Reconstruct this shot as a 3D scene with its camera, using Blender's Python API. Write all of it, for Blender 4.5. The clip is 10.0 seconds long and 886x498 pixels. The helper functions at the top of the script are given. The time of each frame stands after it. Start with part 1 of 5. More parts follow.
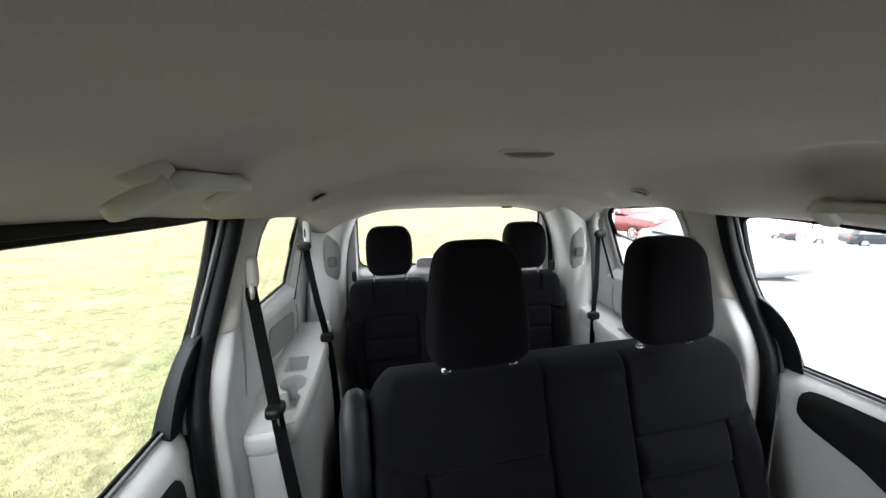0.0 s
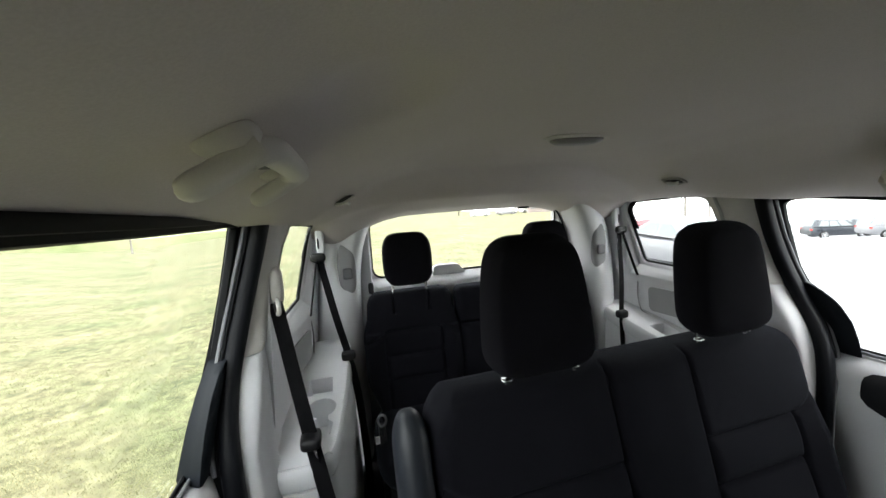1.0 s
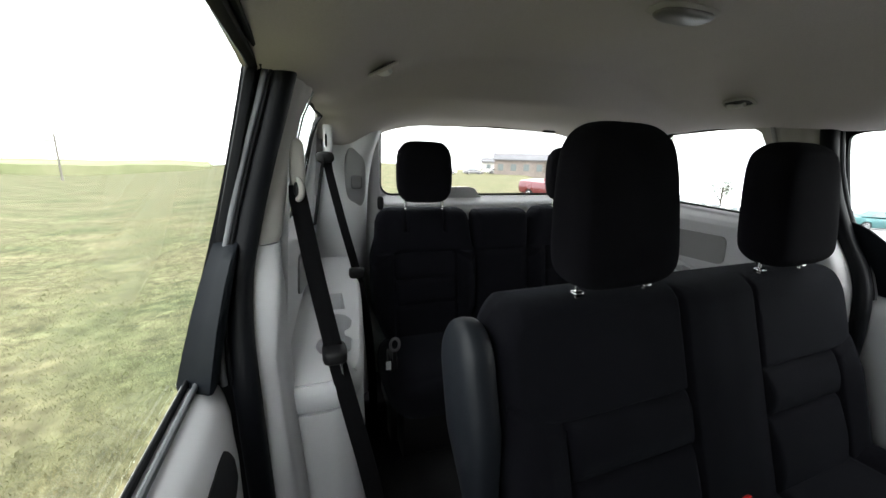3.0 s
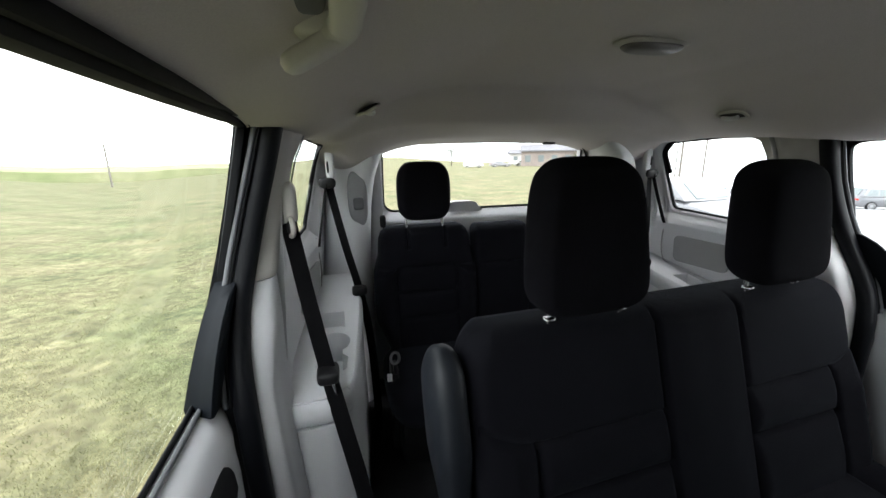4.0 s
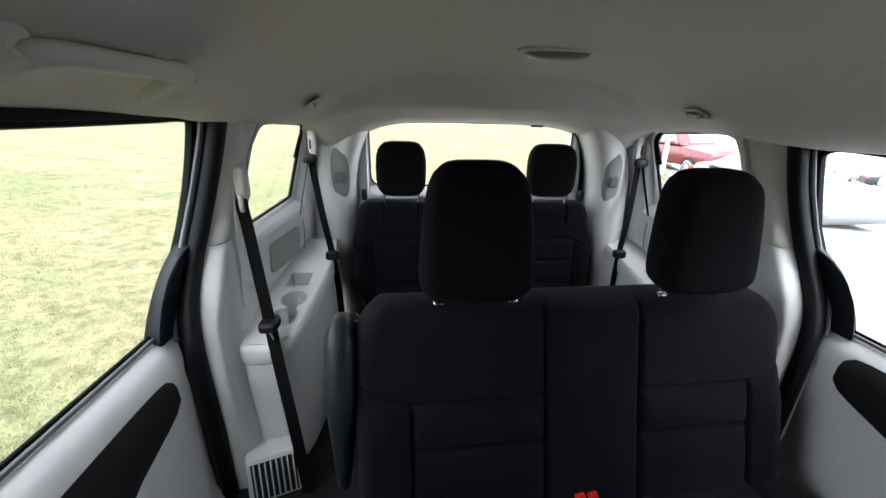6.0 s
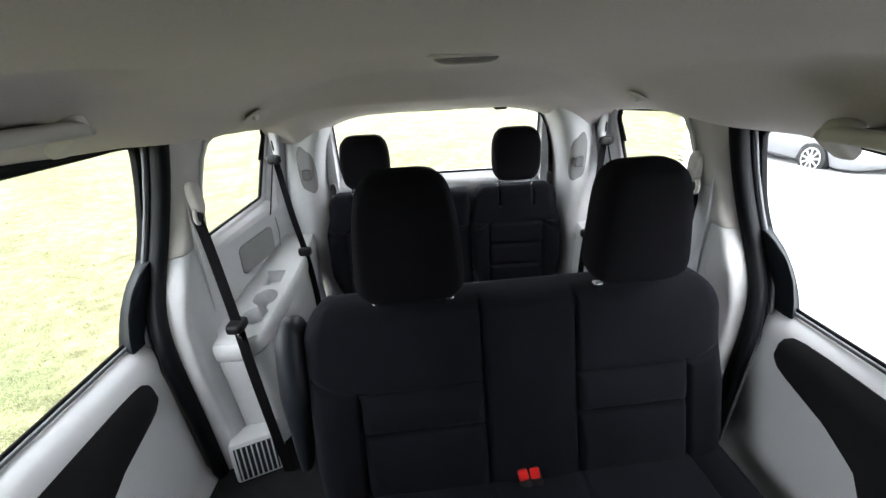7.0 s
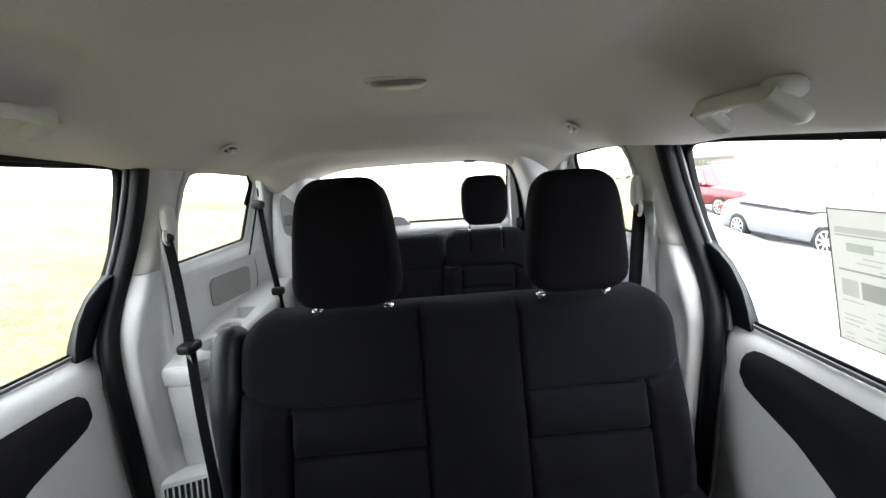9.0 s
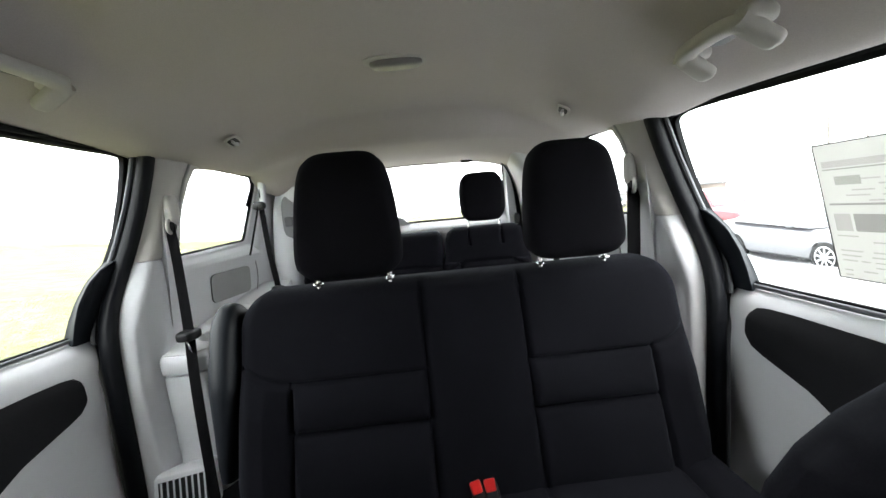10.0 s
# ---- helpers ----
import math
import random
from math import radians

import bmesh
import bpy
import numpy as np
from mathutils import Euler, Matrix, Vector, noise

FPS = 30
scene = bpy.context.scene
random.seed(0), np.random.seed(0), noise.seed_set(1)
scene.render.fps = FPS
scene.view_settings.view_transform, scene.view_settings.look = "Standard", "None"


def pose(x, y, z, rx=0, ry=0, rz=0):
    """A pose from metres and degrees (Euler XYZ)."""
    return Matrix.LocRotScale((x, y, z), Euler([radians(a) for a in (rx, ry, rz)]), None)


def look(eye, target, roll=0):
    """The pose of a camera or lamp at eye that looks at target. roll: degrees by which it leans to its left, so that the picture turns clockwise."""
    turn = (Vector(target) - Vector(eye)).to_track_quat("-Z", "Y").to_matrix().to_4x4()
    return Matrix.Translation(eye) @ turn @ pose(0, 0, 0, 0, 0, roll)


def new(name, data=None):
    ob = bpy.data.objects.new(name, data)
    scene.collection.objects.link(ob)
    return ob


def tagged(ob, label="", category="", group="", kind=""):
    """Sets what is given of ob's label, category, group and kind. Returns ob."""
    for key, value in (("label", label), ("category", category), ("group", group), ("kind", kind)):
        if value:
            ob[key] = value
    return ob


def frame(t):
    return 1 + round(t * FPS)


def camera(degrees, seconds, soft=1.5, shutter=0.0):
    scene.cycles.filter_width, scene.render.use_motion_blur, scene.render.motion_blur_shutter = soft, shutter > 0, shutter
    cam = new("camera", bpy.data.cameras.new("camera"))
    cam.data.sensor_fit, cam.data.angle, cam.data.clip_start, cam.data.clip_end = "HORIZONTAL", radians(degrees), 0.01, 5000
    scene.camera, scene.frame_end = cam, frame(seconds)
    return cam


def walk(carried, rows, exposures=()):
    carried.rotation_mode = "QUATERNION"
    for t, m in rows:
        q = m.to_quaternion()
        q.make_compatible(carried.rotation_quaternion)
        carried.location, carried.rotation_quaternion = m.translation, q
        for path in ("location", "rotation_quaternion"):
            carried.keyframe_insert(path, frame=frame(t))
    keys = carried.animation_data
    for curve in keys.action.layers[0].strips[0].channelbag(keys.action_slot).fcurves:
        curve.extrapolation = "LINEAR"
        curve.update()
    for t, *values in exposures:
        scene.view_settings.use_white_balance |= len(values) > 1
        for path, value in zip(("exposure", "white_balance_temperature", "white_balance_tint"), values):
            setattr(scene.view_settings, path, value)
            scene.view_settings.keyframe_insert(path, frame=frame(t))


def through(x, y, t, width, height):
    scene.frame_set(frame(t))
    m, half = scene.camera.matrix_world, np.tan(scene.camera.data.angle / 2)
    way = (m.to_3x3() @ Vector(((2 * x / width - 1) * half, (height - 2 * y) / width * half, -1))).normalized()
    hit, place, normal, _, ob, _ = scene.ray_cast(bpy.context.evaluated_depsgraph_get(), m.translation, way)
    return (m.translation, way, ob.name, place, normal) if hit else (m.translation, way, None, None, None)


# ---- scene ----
cam = camera(98.13, 10.0)
PATH = [
    (0.0, pose(-0.3784, 0.2526, 1.5058, 81.574, 1.030, -10.413)),
    (0.5, pose(-0.4720, 0.2981, 1.5048, 83.444, 1.808, -11.349)),
    (1.0, pose(-0.5316, 0.3711, 1.4624, 83.553, 3.863, -13.842)),
    (1.5, pose(-0.5952, 0.4452, 1.4114, 84.091, 4.845, -15.534)),
    (2.0, pose(-0.6664, 0.5392, 1.3414, 78.883, 3.338, -17.841)),
    (2.2, pose(-0.6939, 0.5595, 1.3090, 75.632, 5.588, -18.886)),
    (3.3, pose(-0.7051, 0.5721, 1.2992, 77.353, -3.009, -18.755)),
    (3.5, pose(-0.6913, 0.5602, 1.3218, 76.633, -1.198, -18.306)),
    (4.0, pose(-0.6163, 0.5034, 1.3897, 76.136, 0.737, -14.924)),
    (4.5, pose(-0.5040, 0.4713, 1.4037, 75.653, 2.050, -14.578)),
    (5.0, pose(-0.4637, 0.4345, 1.3988, 73.309, -1.050, -11.514)),
    (5.5, pose(-0.4534, 0.3956, 1.4250, 73.612, -2.410, -6.137)),
    (6.0, pose(-0.2723, 0.3519, 1.4851, 70.079, -1.375, -4.439)),
    (6.2, pose(-0.2079, 0.3409, 1.5177, 67.268, -0.422, -4.137)),
    (7.3, pose(-0.0084, 0.3270, 1.5803, 65.239, 3.488, -2.344)),
    (7.5, pose(0.0260, 0.3215, 1.5668, 66.155, 3.516, -1.550)),
    (8.0, pose(0.0884, 0.3042, 1.5510, 67.757, 4.188, -0.141)),
    (8.5, pose(0.1157, 0.2597, 1.4785, 74.276, 3.973, 0.732)),
    (9.0, pose(0.1360, 0.2310, 1.3678, 79.342, 3.589, 0.018)),
    (9.5, pose(0.1348, 0.2198, 1.2456, 81.058, 2.679, -0.801)),
    (10.0, pose(0.1235, 0.1960, 1.2083, 84.314, 5.135, -0.275)),
]
EXPO = [(0.0, 0.40, 6500, 10), (1.0, 0.15, 6500, 10), (2.0, -0.28, 6500, 10), (3.5, -0.36, 6450, 10), (4.5, -0.10, 6300, 12), (6.0, 0.26, 6250, 12), (7.5, 0.78, 6350, 12), (8.5, 0.77, 6400, 11), (10.0, 0.74, 6450, 10)]
SKY, SUN = 1.0, 0.45
walk(cam, PATH, EXPO)

# ---- world and sun: bright overcast day ----
world = bpy.data.worlds.new("overcast_sky")
scene.world = world
world.use_nodes = True
wn, wl = world.node_tree.nodes, world.node_tree.links
wn.clear()
sky = wn.new("ShaderNodeTexSky")
sky.sky_type, sky.sun_disc = "NISHITA", False
sky.sun_elevation, sky.sun_rotation = radians(50), radians(150)
sky.air_density, sky.dust_density, sky.ozone_density = 1.0, 6.0, 1.0
soft_sky = wn.new("ShaderNodeHueSaturation")
soft_sky.inputs["Saturation"].default_value = 0.12
soft_sky.inputs["Value"].default_value = 1.0
back = wn.new("ShaderNodeBackground")
back.inputs["Strength"].default_value = SKY
wout = wn.new("ShaderNodeOutputWorld")
cloud = wn.new("ShaderNodeMix")
cloud.data_type = "RGBA"
cloud.inputs[0].default_value = 0.75
cloud.inputs[7].default_value = (6.0, 6.1, 6.2, 1)
wl.new(sky.outputs[0], soft_sky.inputs["Color"])
wl.new(soft_sky.outputs[0], cloud.inputs[6])
wl.new(cloud.outputs[2], back.inputs["Color"])
wl.new(back.outputs[0], wout.inputs["Surface"])

sun = new("sun", bpy.data.lights.new("sun", "SUN"))
sun.data.energy, sun.data.angle, sun.data.color = SUN, radians(25), (1.0, 0.96, 0.9)
sun.matrix_world = look((0, 0, 20), (-5, 8, 0))


# ---- materials ----
def material(name, base, rough=0.6, metal=0.0, vary=0.12, coarse=3.0, fine=60.0, bump=0.05, dist=0.002,
             spec=0.5, weave=0.0, tint=None, sheen=0.0, coat=0.0, rnd=0.0):
    """Principled surface with variation at two scales and fine relief."""
    m = bpy.data.materials.new(name)
    m.use_nodes = True
    n, l = m.node_tree.nodes, m.node_tree.links
    b = n["Principled BSDF"]
    b.inputs["Roughness"].default_value, b.inputs["Metallic"].default_value = rough, metal
    b.inputs["Specular IOR Level"].default_value = spec
    if sheen:
        b.inputs["Sheen Weight"].default_value = sheen
        b.inputs["Sheen Roughness"].default_value, b.inputs["Sheen Tint"].default_value = 0.4, (0.75, 0.85, 1, 1)
    if coat:
        b.inputs["Coat Weight"].default_value = coat
    tc = n.new("ShaderNodeTexCoord")
    big, small = n.new("ShaderNodeTexNoise"), n.new("ShaderNodeTexNoise")
    big.inputs["Scale"].default_value, small.inputs["Scale"].default_value = coarse, fine
    big.inputs["Detail"].default_value, small.inputs["Detail"].default_value = 4, 3
    for t in (big, small):
        l.new(tc.outputs["Object"], t.inputs["Vector"])
    mix = n.new("ShaderNodeMix")
    mix.data_type = "RGBA"
    other = tint or tuple(c * (1 - vary) for c in base)
    mix.inputs[6].default_value, mix.inputs[7].default_value = (*base, 1), (*other, 1)
    ramp = n.new("ShaderNodeMapRange")
    ramp.inputs["From Min"].default_value, ramp.inputs["From Max"].default_value = 0.35, 0.65
    l.new(big.outputs["Fac"], ramp.inputs["Value"])
    l.new(ramp.outputs[0], mix.inputs[0])
    mul = n.new("ShaderNodeMix")
    mul.data_type, mul.blend_type = "RGBA", "MULTIPLY"
    mul.inputs[0].default_value = 1.0
    fr = n.new("ShaderNodeMapRange")
    fr.inputs["From Min"].default_value, fr.inputs["From Max"].default_value = 0.28, 0.72
    fr.inputs["To Min"].default_value, fr.inputs["To Max"].default_value = 1 - vary, 1 + vary
    l.new(small.outputs["Fac"], fr.inputs["Value"])
    l.new(mix.outputs[2], mul.inputs[6])
    l.new(fr.outputs[0], mul.inputs[7])
    l.new(mul.outputs[2], b.inputs["Base Color"])
    bp = n.new("ShaderNodeBump")
    bp.inputs["Strength"].default_value, bp.inputs["Distance"].default_value = bump, dist
    src = small.outputs["Fac"]
    if weave:
        add = n.new("ShaderNodeMath")
        for k, axis in enumerate("XZ"):
            w = n.new("ShaderNodeTexWave")
            w.bands_direction = axis
            w.inputs["Scale"].default_value, w.inputs["Distortion"].default_value = weave, 0.6
            l.new(tc.outputs["Object"], w.inputs["Vector"])
            l.new(w.outputs["Fac"], add.inputs[k])
        src = add.outputs[0]
    l.new(src, bp.inputs["Height"])
    l.new(bp.outputs[0], b.inputs["Normal"])
    rr = n.new("ShaderNodeMapRange")
    rr.inputs["To Min"].default_value, rr.inputs["To Max"].default_value = max(rough - 0.08, 0.02), min(rough + 0.08, 1)
    l.new(big.outputs["Fac"], rr.inputs["Value"])
    l.new(rr.outputs[0], b.inputs["Roughness"])
    return m


def glass_material(name, tint=(0.93, 0.95, 0.94)):
    m = bpy.data.materials.new(name)
    m.use_nodes = True
    n, l = m.node_tree.nodes, m.node_tree.links
    n.clear()
    tr, gl, mx, fr, out = (n.new("ShaderNode" + k) for k in ("BsdfTransparent", "BsdfGlossy", "MixShader", "LayerWeight", "OutputMaterial"))
    tr.inputs["Color"].default_value = (*tint, 1)
    gl.inputs["Roughness"].default_value = 0.02
    pw, ad = n.new("ShaderNodeMath"), n.new("ShaderNodeMath")
    pw.operation, ad.operation = "POWER", "MULTIPLY_ADD"
    pw.inputs[1].default_value, ad.inputs[1].default_value, ad.inputs[2].default_value = 5.0, 0.25, 0.015
    fr.inputs["Blend"].default_value = 0.5
    l.new(fr.outputs["Facing"], pw.inputs[0])
    l.new(pw.outputs[0], ad.inputs[0])
    l.new(ad.outputs[0], mx.inputs[0])
    l.new(tr.outputs[0], mx.inputs[1])
    l.new(gl.outputs[0], mx.inputs[2])
    l.new(mx.outputs[0], out.inputs["Surface"])
    return m


HEADLINER = material("headliner_fabric", (0.525, 0.488, 0.472), 0.95, vary=0.05, coarse=2, fine=420, bump=0.18, dist=0.001, spec=0.15)
TRIM = material("light_grey_plastic", (0.625, 0.628, 0.648), 0.55, vary=0.03, coarse=4, fine=900, bump=0.12, dist=0.0006, spec=0.4)
TRIM_WARM = material("pale_grey_cloth_wrap", (0.53, 0.515, 0.49), 0.75, vary=0.03, coarse=4, fine=700, bump=0.12, dist=0.0006, spec=0.3)
RECESS = material("mid_grey_plastic", (0.30, 0.30, 0.30), 0.7, vary=0.05, coarse=6, fine=900, bump=0.2, dist=0.0006)
FABRIC = material("black_woven_seat_cloth", (0.0082, 0.0082, 0.0110), 0.9, vary=0.2, coarse=6, fine=500, bump=0.35, dist=0.0012, spec=0.05, weave=380, sheen=0.05)
# seat cloth again, darker and duller: the headrests' shade put into the colour
SHADED_CLOTH = material("shaded_headrest_cloth", (0.0078, 0.0075, 0.0095), 0.95, vary=0.18, coarse=9, fine=420, bump=0.4, dist=0.0012, spec=0.03, weave=300, sheen=0.012)
VINYL = material("dark_blue_grey_vinyl", (0.009, 0.0115, 0.0155), 0.5, spec=0.35, vary=0.1, coarse=8, fine=700, bump=0.2, dist=0.0006)
RUBBER = material("black_rubber", (0.004, 0.0043, 0.0055), 0.6, spec=0.14, vary=0.15, coarse=10, fine=400, bump=0.15, dist=0.0006)
BEZEL = material("dark_bezel_plastic", (0.006, 0.008, 0.011), 0.6, spec=0.15, vary=0.1, coarse=8, fine=700, bump=0.15, dist=0.0006)
POD_SHADE = material("pillar_hollow_shade_grey", (0.223, 0.223, 0.229), 0.7, vary=0.05, coarse=6, fine=900, bump=0.15, dist=0.0006)
DARK_GREY = material("dark_grey_plastic", (0.10, 0.10, 0.105), 0.6, vary=0.05, coarse=6, fine=900, bump=0.15, dist=0.0006)
RUBBER_SEAL = material("black_bulb_seal", (0.0035, 0.0042, 0.006), 0.5, spec=0.16, vary=0.15, coarse=10, fine=400, bump=0.12, dist=0.0006)
STRIP_GREY = material("mid_grey_strip", (0.14, 0.145, 0.155), 0.5, spec=0.3, vary=0.1, coarse=10, fine=400, bump=0.1, dist=0.0006)
VELVET = material("black_door_cloth", (0.014, 0.014, 0.016), 0.95, vary=0.2, coarse=6, fine=600, bump=0.3, dist=0.001, spec=0.2)
BELT = material("black_belt_webbing", (0.0055, 0.0055, 0.0062), 0.85, spec=0.07, vary=0.1, coarse=20, fine=300, bump=0.2, dist=0.0008, weave=500)
BLACK_PLASTIC = material("black_plastic", (0.009, 0.009, 0.010), 0.5, spec=0.3, vary=0.1, coarse=8, fine=600, bump=0.1, dist=0.0005)
CHROME = material("chrome", (0.85, 0.85, 0.86), 0.18, 1.0, vary=0.03, coarse=10, fine=300, bump=0.01)
RED = material("red_plastic", (0.65, 0.02, 0.02), 0.35, vary=0.05, coarse=20, fine=300, bump=0.02)
LENS_DARK = material("smoky_lamp_lens", (0.17, 0.16, 0.16), 0.3, vary=0.05, coarse=20, fine=200, bump=0.03)
LENS = material("milky_lamp_lens", (0.62, 0.60, 0.56), 0.3, vary=0.05, coarse=20, fine=200, bump=0.03)
CARPET = material("dark_grey_carpet", (0.018, 0.018, 0.019), 0.98, vary=0.35, coarse=8, fine=260, bump=0.8, dist=0.004, spec=0.1)
GLASS = glass_material("window_glass")


def paper_material(name, base, through=0.5, clear=0.0):
    """Thin printed paper that lets daylight through."""
    m = material(name, base, 0.8, vary=0.03, coarse=8, fine=300, bump=0.03, spec=0.2)
    n, l = m.node_tree.nodes, m.node_tree.links
    t, mx = n.new("ShaderNodeBsdfTranslucent"), n.new("ShaderNodeMixShader")
    t.inputs["Color"].default_value = (*base, 1)
    mx.inputs[0].default_value = through
    out = n["Material Output"]
    l.new(n["Principled BSDF"].outputs[0], mx.inputs[1])
    l.new(t.outputs[0], mx.inputs[2])
    l.new(mx.outputs[0], out.inputs["Surface"])
    if clear:
        tr, m2 = n.new("ShaderNodeBsdfTransparent"), n.new("ShaderNodeMixShader")
        m2.inputs[0].default_value = clear
        l.new(mx.outputs[0], m2.inputs[1])
        l.new(tr.outputs[0], m2.inputs[2])
        l.new(m2.outputs[0], out.inputs["Surface"])
    return m


PAPER = paper_material("white_sticker_paper", (0.38, 0.378, 0.355))
INK_PALE = paper_material("pale_grey_print", (0.2, 0.2, 0.19), 0.5, 0.72)
INK = paper_material("grey_print", (0.1, 0.1, 0.1), 0.5, 0.5)
INK_EDGE = paper_material("dark_sheet_edge", (0.04, 0.04, 0.04), 0.3, 0.1)
INK_GREEN = paper_material("green_print", (0.15, 0.26, 0.12), 0.5, 0.6)
GRASS_SOIL = material("meadow_soil", (0.176, 0.159, 0.092), 0.95, vary=0.3, coarse=0.8, fine=9, bump=0.25, dist=0.02, tint=(0.118, 0.130, 0.066), spec=0.1)
BLADE = material("grass_blade", (0.288, 0.264, 0.152), 0.7, vary=0.3, coarse=0.7, fine=7, bump=0.0, tint=(0.198, 0.228, 0.114), spec=0.2)


def meadow(name, m):
    """Patches, clumps and single blades of colour over the ground."""
    n, l = m.node_tree.nodes, m.node_tree.links
    b, tc = n["Principled BSDF"], n.new("ShaderNodeTexCoord")
    src = b.inputs["Base Color"].links[0].from_socket
    for scale, low, high, detail in ((1.3, 0.82, 1.16, 8), (9.0, 0.84, 1.16, 7), (48.0, 0.70, 1.28, 5)):
        t, r, x = n.new("ShaderNodeTexNoise"), n.new("ShaderNodeMapRange"), n.new("ShaderNodeMix")
        t.inputs["Scale"].default_value, t.inputs["Detail"].default_value, t.inputs["Roughness"].default_value = scale, detail, 0.65
        r.inputs["From Min"].default_value, r.inputs["From Max"].default_value = 0.33, 0.67
        r.inputs["To Min"].default_value, r.inputs["To Max"].default_value = low, high
        x.data_type, x.blend_type = "RGBA", "MULTIPLY"
        x.inputs[0].default_value = 1.0
        l.new(tc.outputs["Object"], t.inputs["Vector"])
        l.new(t.outputs["Fac"], r.inputs["Value"])
        l.new(src, x.inputs[6])
        l.new(r.outputs[0], x.inputs[7])
        src = x.outputs[2]
    l.new(src, b.inputs["Base Color"])


meadow("meadow", GRASS_SOIL)
STUBBLE = material("pale_stubble", (0.29, 0.29, 0.18), 0.95, vary=0.12, coarse=0.05, fine=0.6, bump=0.0, tint=(0.22, 0.25, 0.13), spec=0.1)
LOT = material("pale_worn_concrete", (0.34, 0.34, 0.345), 0.85, vary=0.12, coarse=0.3, fine=40, bump=0.3, dist=0.01, tint=(0.27, 0.27, 0.275))
SILVER = material("silver_car_paint", (0.22, 0.22, 0.235), 0.4, 0.35, vary=0.02, coarse=2, fine=500, bump=0.01, coat=0.6)
MAROON = material("maroon_car_paint", (0.16, 0.02, 0.03), 0.3, 0.2, vary=0.04, coarse=2, fine=500, bump=0.01, coat=0.6)
WHITE_PAINT = material("white_car_paint", (0.72, 0.72, 0.72), 0.35, vary=0.02, coarse=2, fine=300, bump=0.01, coat=0.5)
DARK_PAINT = material("dark_car_paint", (0.035, 0.04, 0.05), 0.3, 0.3, vary=0.05, coarse=2, fine=300, bump=0.01, coat=0.6)
TEAL_PAINT = material("teal_car_paint", (0.10, 0.24, 0.25), 0.3, 0.3, vary=0.05, coarse=2, fine=300, bump=0.01, coat=0.6)
CAR_GLASS = material("dark_car_glass", (0.16, 0.19, 0.195), 0.1, vary=0.05, coarse=2, fine=60, bump=0.0, spec=0.8)
TYRE = material("tyre_rubber", (0.02, 0.02, 0.02), 0.8, vary=0.2, coarse=8, fine=60, bump=0.1)
RIM = material("alloy_rim", (0.6, 0.6, 0.62), 0.35, 0.8, vary=0.05, coarse=8, fine=60, bump=0.02)
TAIL = material("red_tail_lamp", (0.5, 0.03, 0.02), 0.2, vary=0.1, coarse=20, fine=80, bump=0.05)
BRICK_FAR = material("brown_far_wall", (0.26, 0.22, 0.20), 0.9, vary=0.2, coarse=0.3, fine=3, bump=0.1)
PALE_FAR = material("pale_far_wall", (0.45, 0.44, 0.43), 0.9, vary=0.1, coarse=0.3, fine=3, bump=0.1)
ROOF_FAR = material("grey_far_roof", (0.16, 0.16, 0.17), 0.9, vary=0.15, coarse=0.3, fine=3, bump=0.1)
POLE = material("weathered_pole", (0.22, 0.20, 0.18), 0.85, vary=0.2, coarse=2, fine=30, bump=0.2)
BARK = material("bark", (0.10, 0.08, 0.065), 0.95, vary=0.3, coarse=4, fine=30, bump=0.6, dist=0.01)
FOLIAGE = material("dull_green_foliage", (0.07, 0.085, 0.04), 0.9, vary=0.3, coarse=1.5, fine=10, bump=0.2)


# ---- building helpers ----
def part(name, bm, mat, parent=None, label="", smooth=True):
    """Link a bmesh as one mesh object under parent."""
    bmesh.ops.recalc_face_normals(bm, faces=bm.faces)
    me = bpy.data.meshes.new(name)
    bm.to_mesh(me)
    bm.free()
    me.materials.append(mat)
    if smooth:
        me.polygons.foreach_set("use_smooth", [True] * len(me.polygons))
        me.set_sharp_from_angle(angle=radians(38))
    ob = new(name, me)
    if parent:
        ob.parent = parent
    if label:
        ob["label"] = label
    return ob


def thing(name, label, category, group="", kind="", at=(0, 0, 0)):
    ob = new(name)
    ob.location = at
    ob.empty_display_size = 0.05
    return tagged(ob, label, category, group, kind)


def box(lo, hi, bevel=0.0, seg=2):
    bm = bmesh.new()
    bmesh.ops.create_cube(bm, size=1)
    for v in bm.verts:
        v.co = Vector([lo[i] + (v.co[i] + 0.5) * (hi[i] - lo[i]) for i in range(3)])
    if bevel:
        bmesh.ops.bevel(bm, geom=bm.edges[:], offset=bevel, segments=seg, affect="EDGES", profile=0.5)
    return bm


def grid_faces(bm, rows, closed=False):
    n = len(rows[0])
    for a, b in zip(rows, rows[1:]):
        for i in range(n if closed else n - 1):
            j = (i + 1) % n
            bm.faces.new((a[i], a[j], b[j], b[i]))


def shell(front, back):
    """Closed mesh between two equal grids of points."""
    bm = bmesh.new()
    f = [[bm.verts.new(p) for p in r] for r in front]
    b = [[bm.verts.new(p) for p in r] for r in back]
    grid_faces(bm, f)
    grid_faces(bm, [r[::-1] for r in b])
    nr, nc = len(f), len(f[0])
    for i in range(nr - 1):
        bm.faces.new((f[i][0], f[i + 1][0], b[i + 1][0], b[i][0]))
        bm.faces.new((f[i][nc - 1], b[i][nc - 1], b[i + 1][nc - 1], f[i + 1][nc - 1]))
    for j in range(nc - 1):
        bm.faces.new((f[0][j], b[0][j], b[0][j + 1], f[0][j + 1]))
        bm.faces.new((f[nr - 1][j], f[nr - 1][j + 1], b[nr - 1][j + 1], b[nr - 1][j]))
    return bm


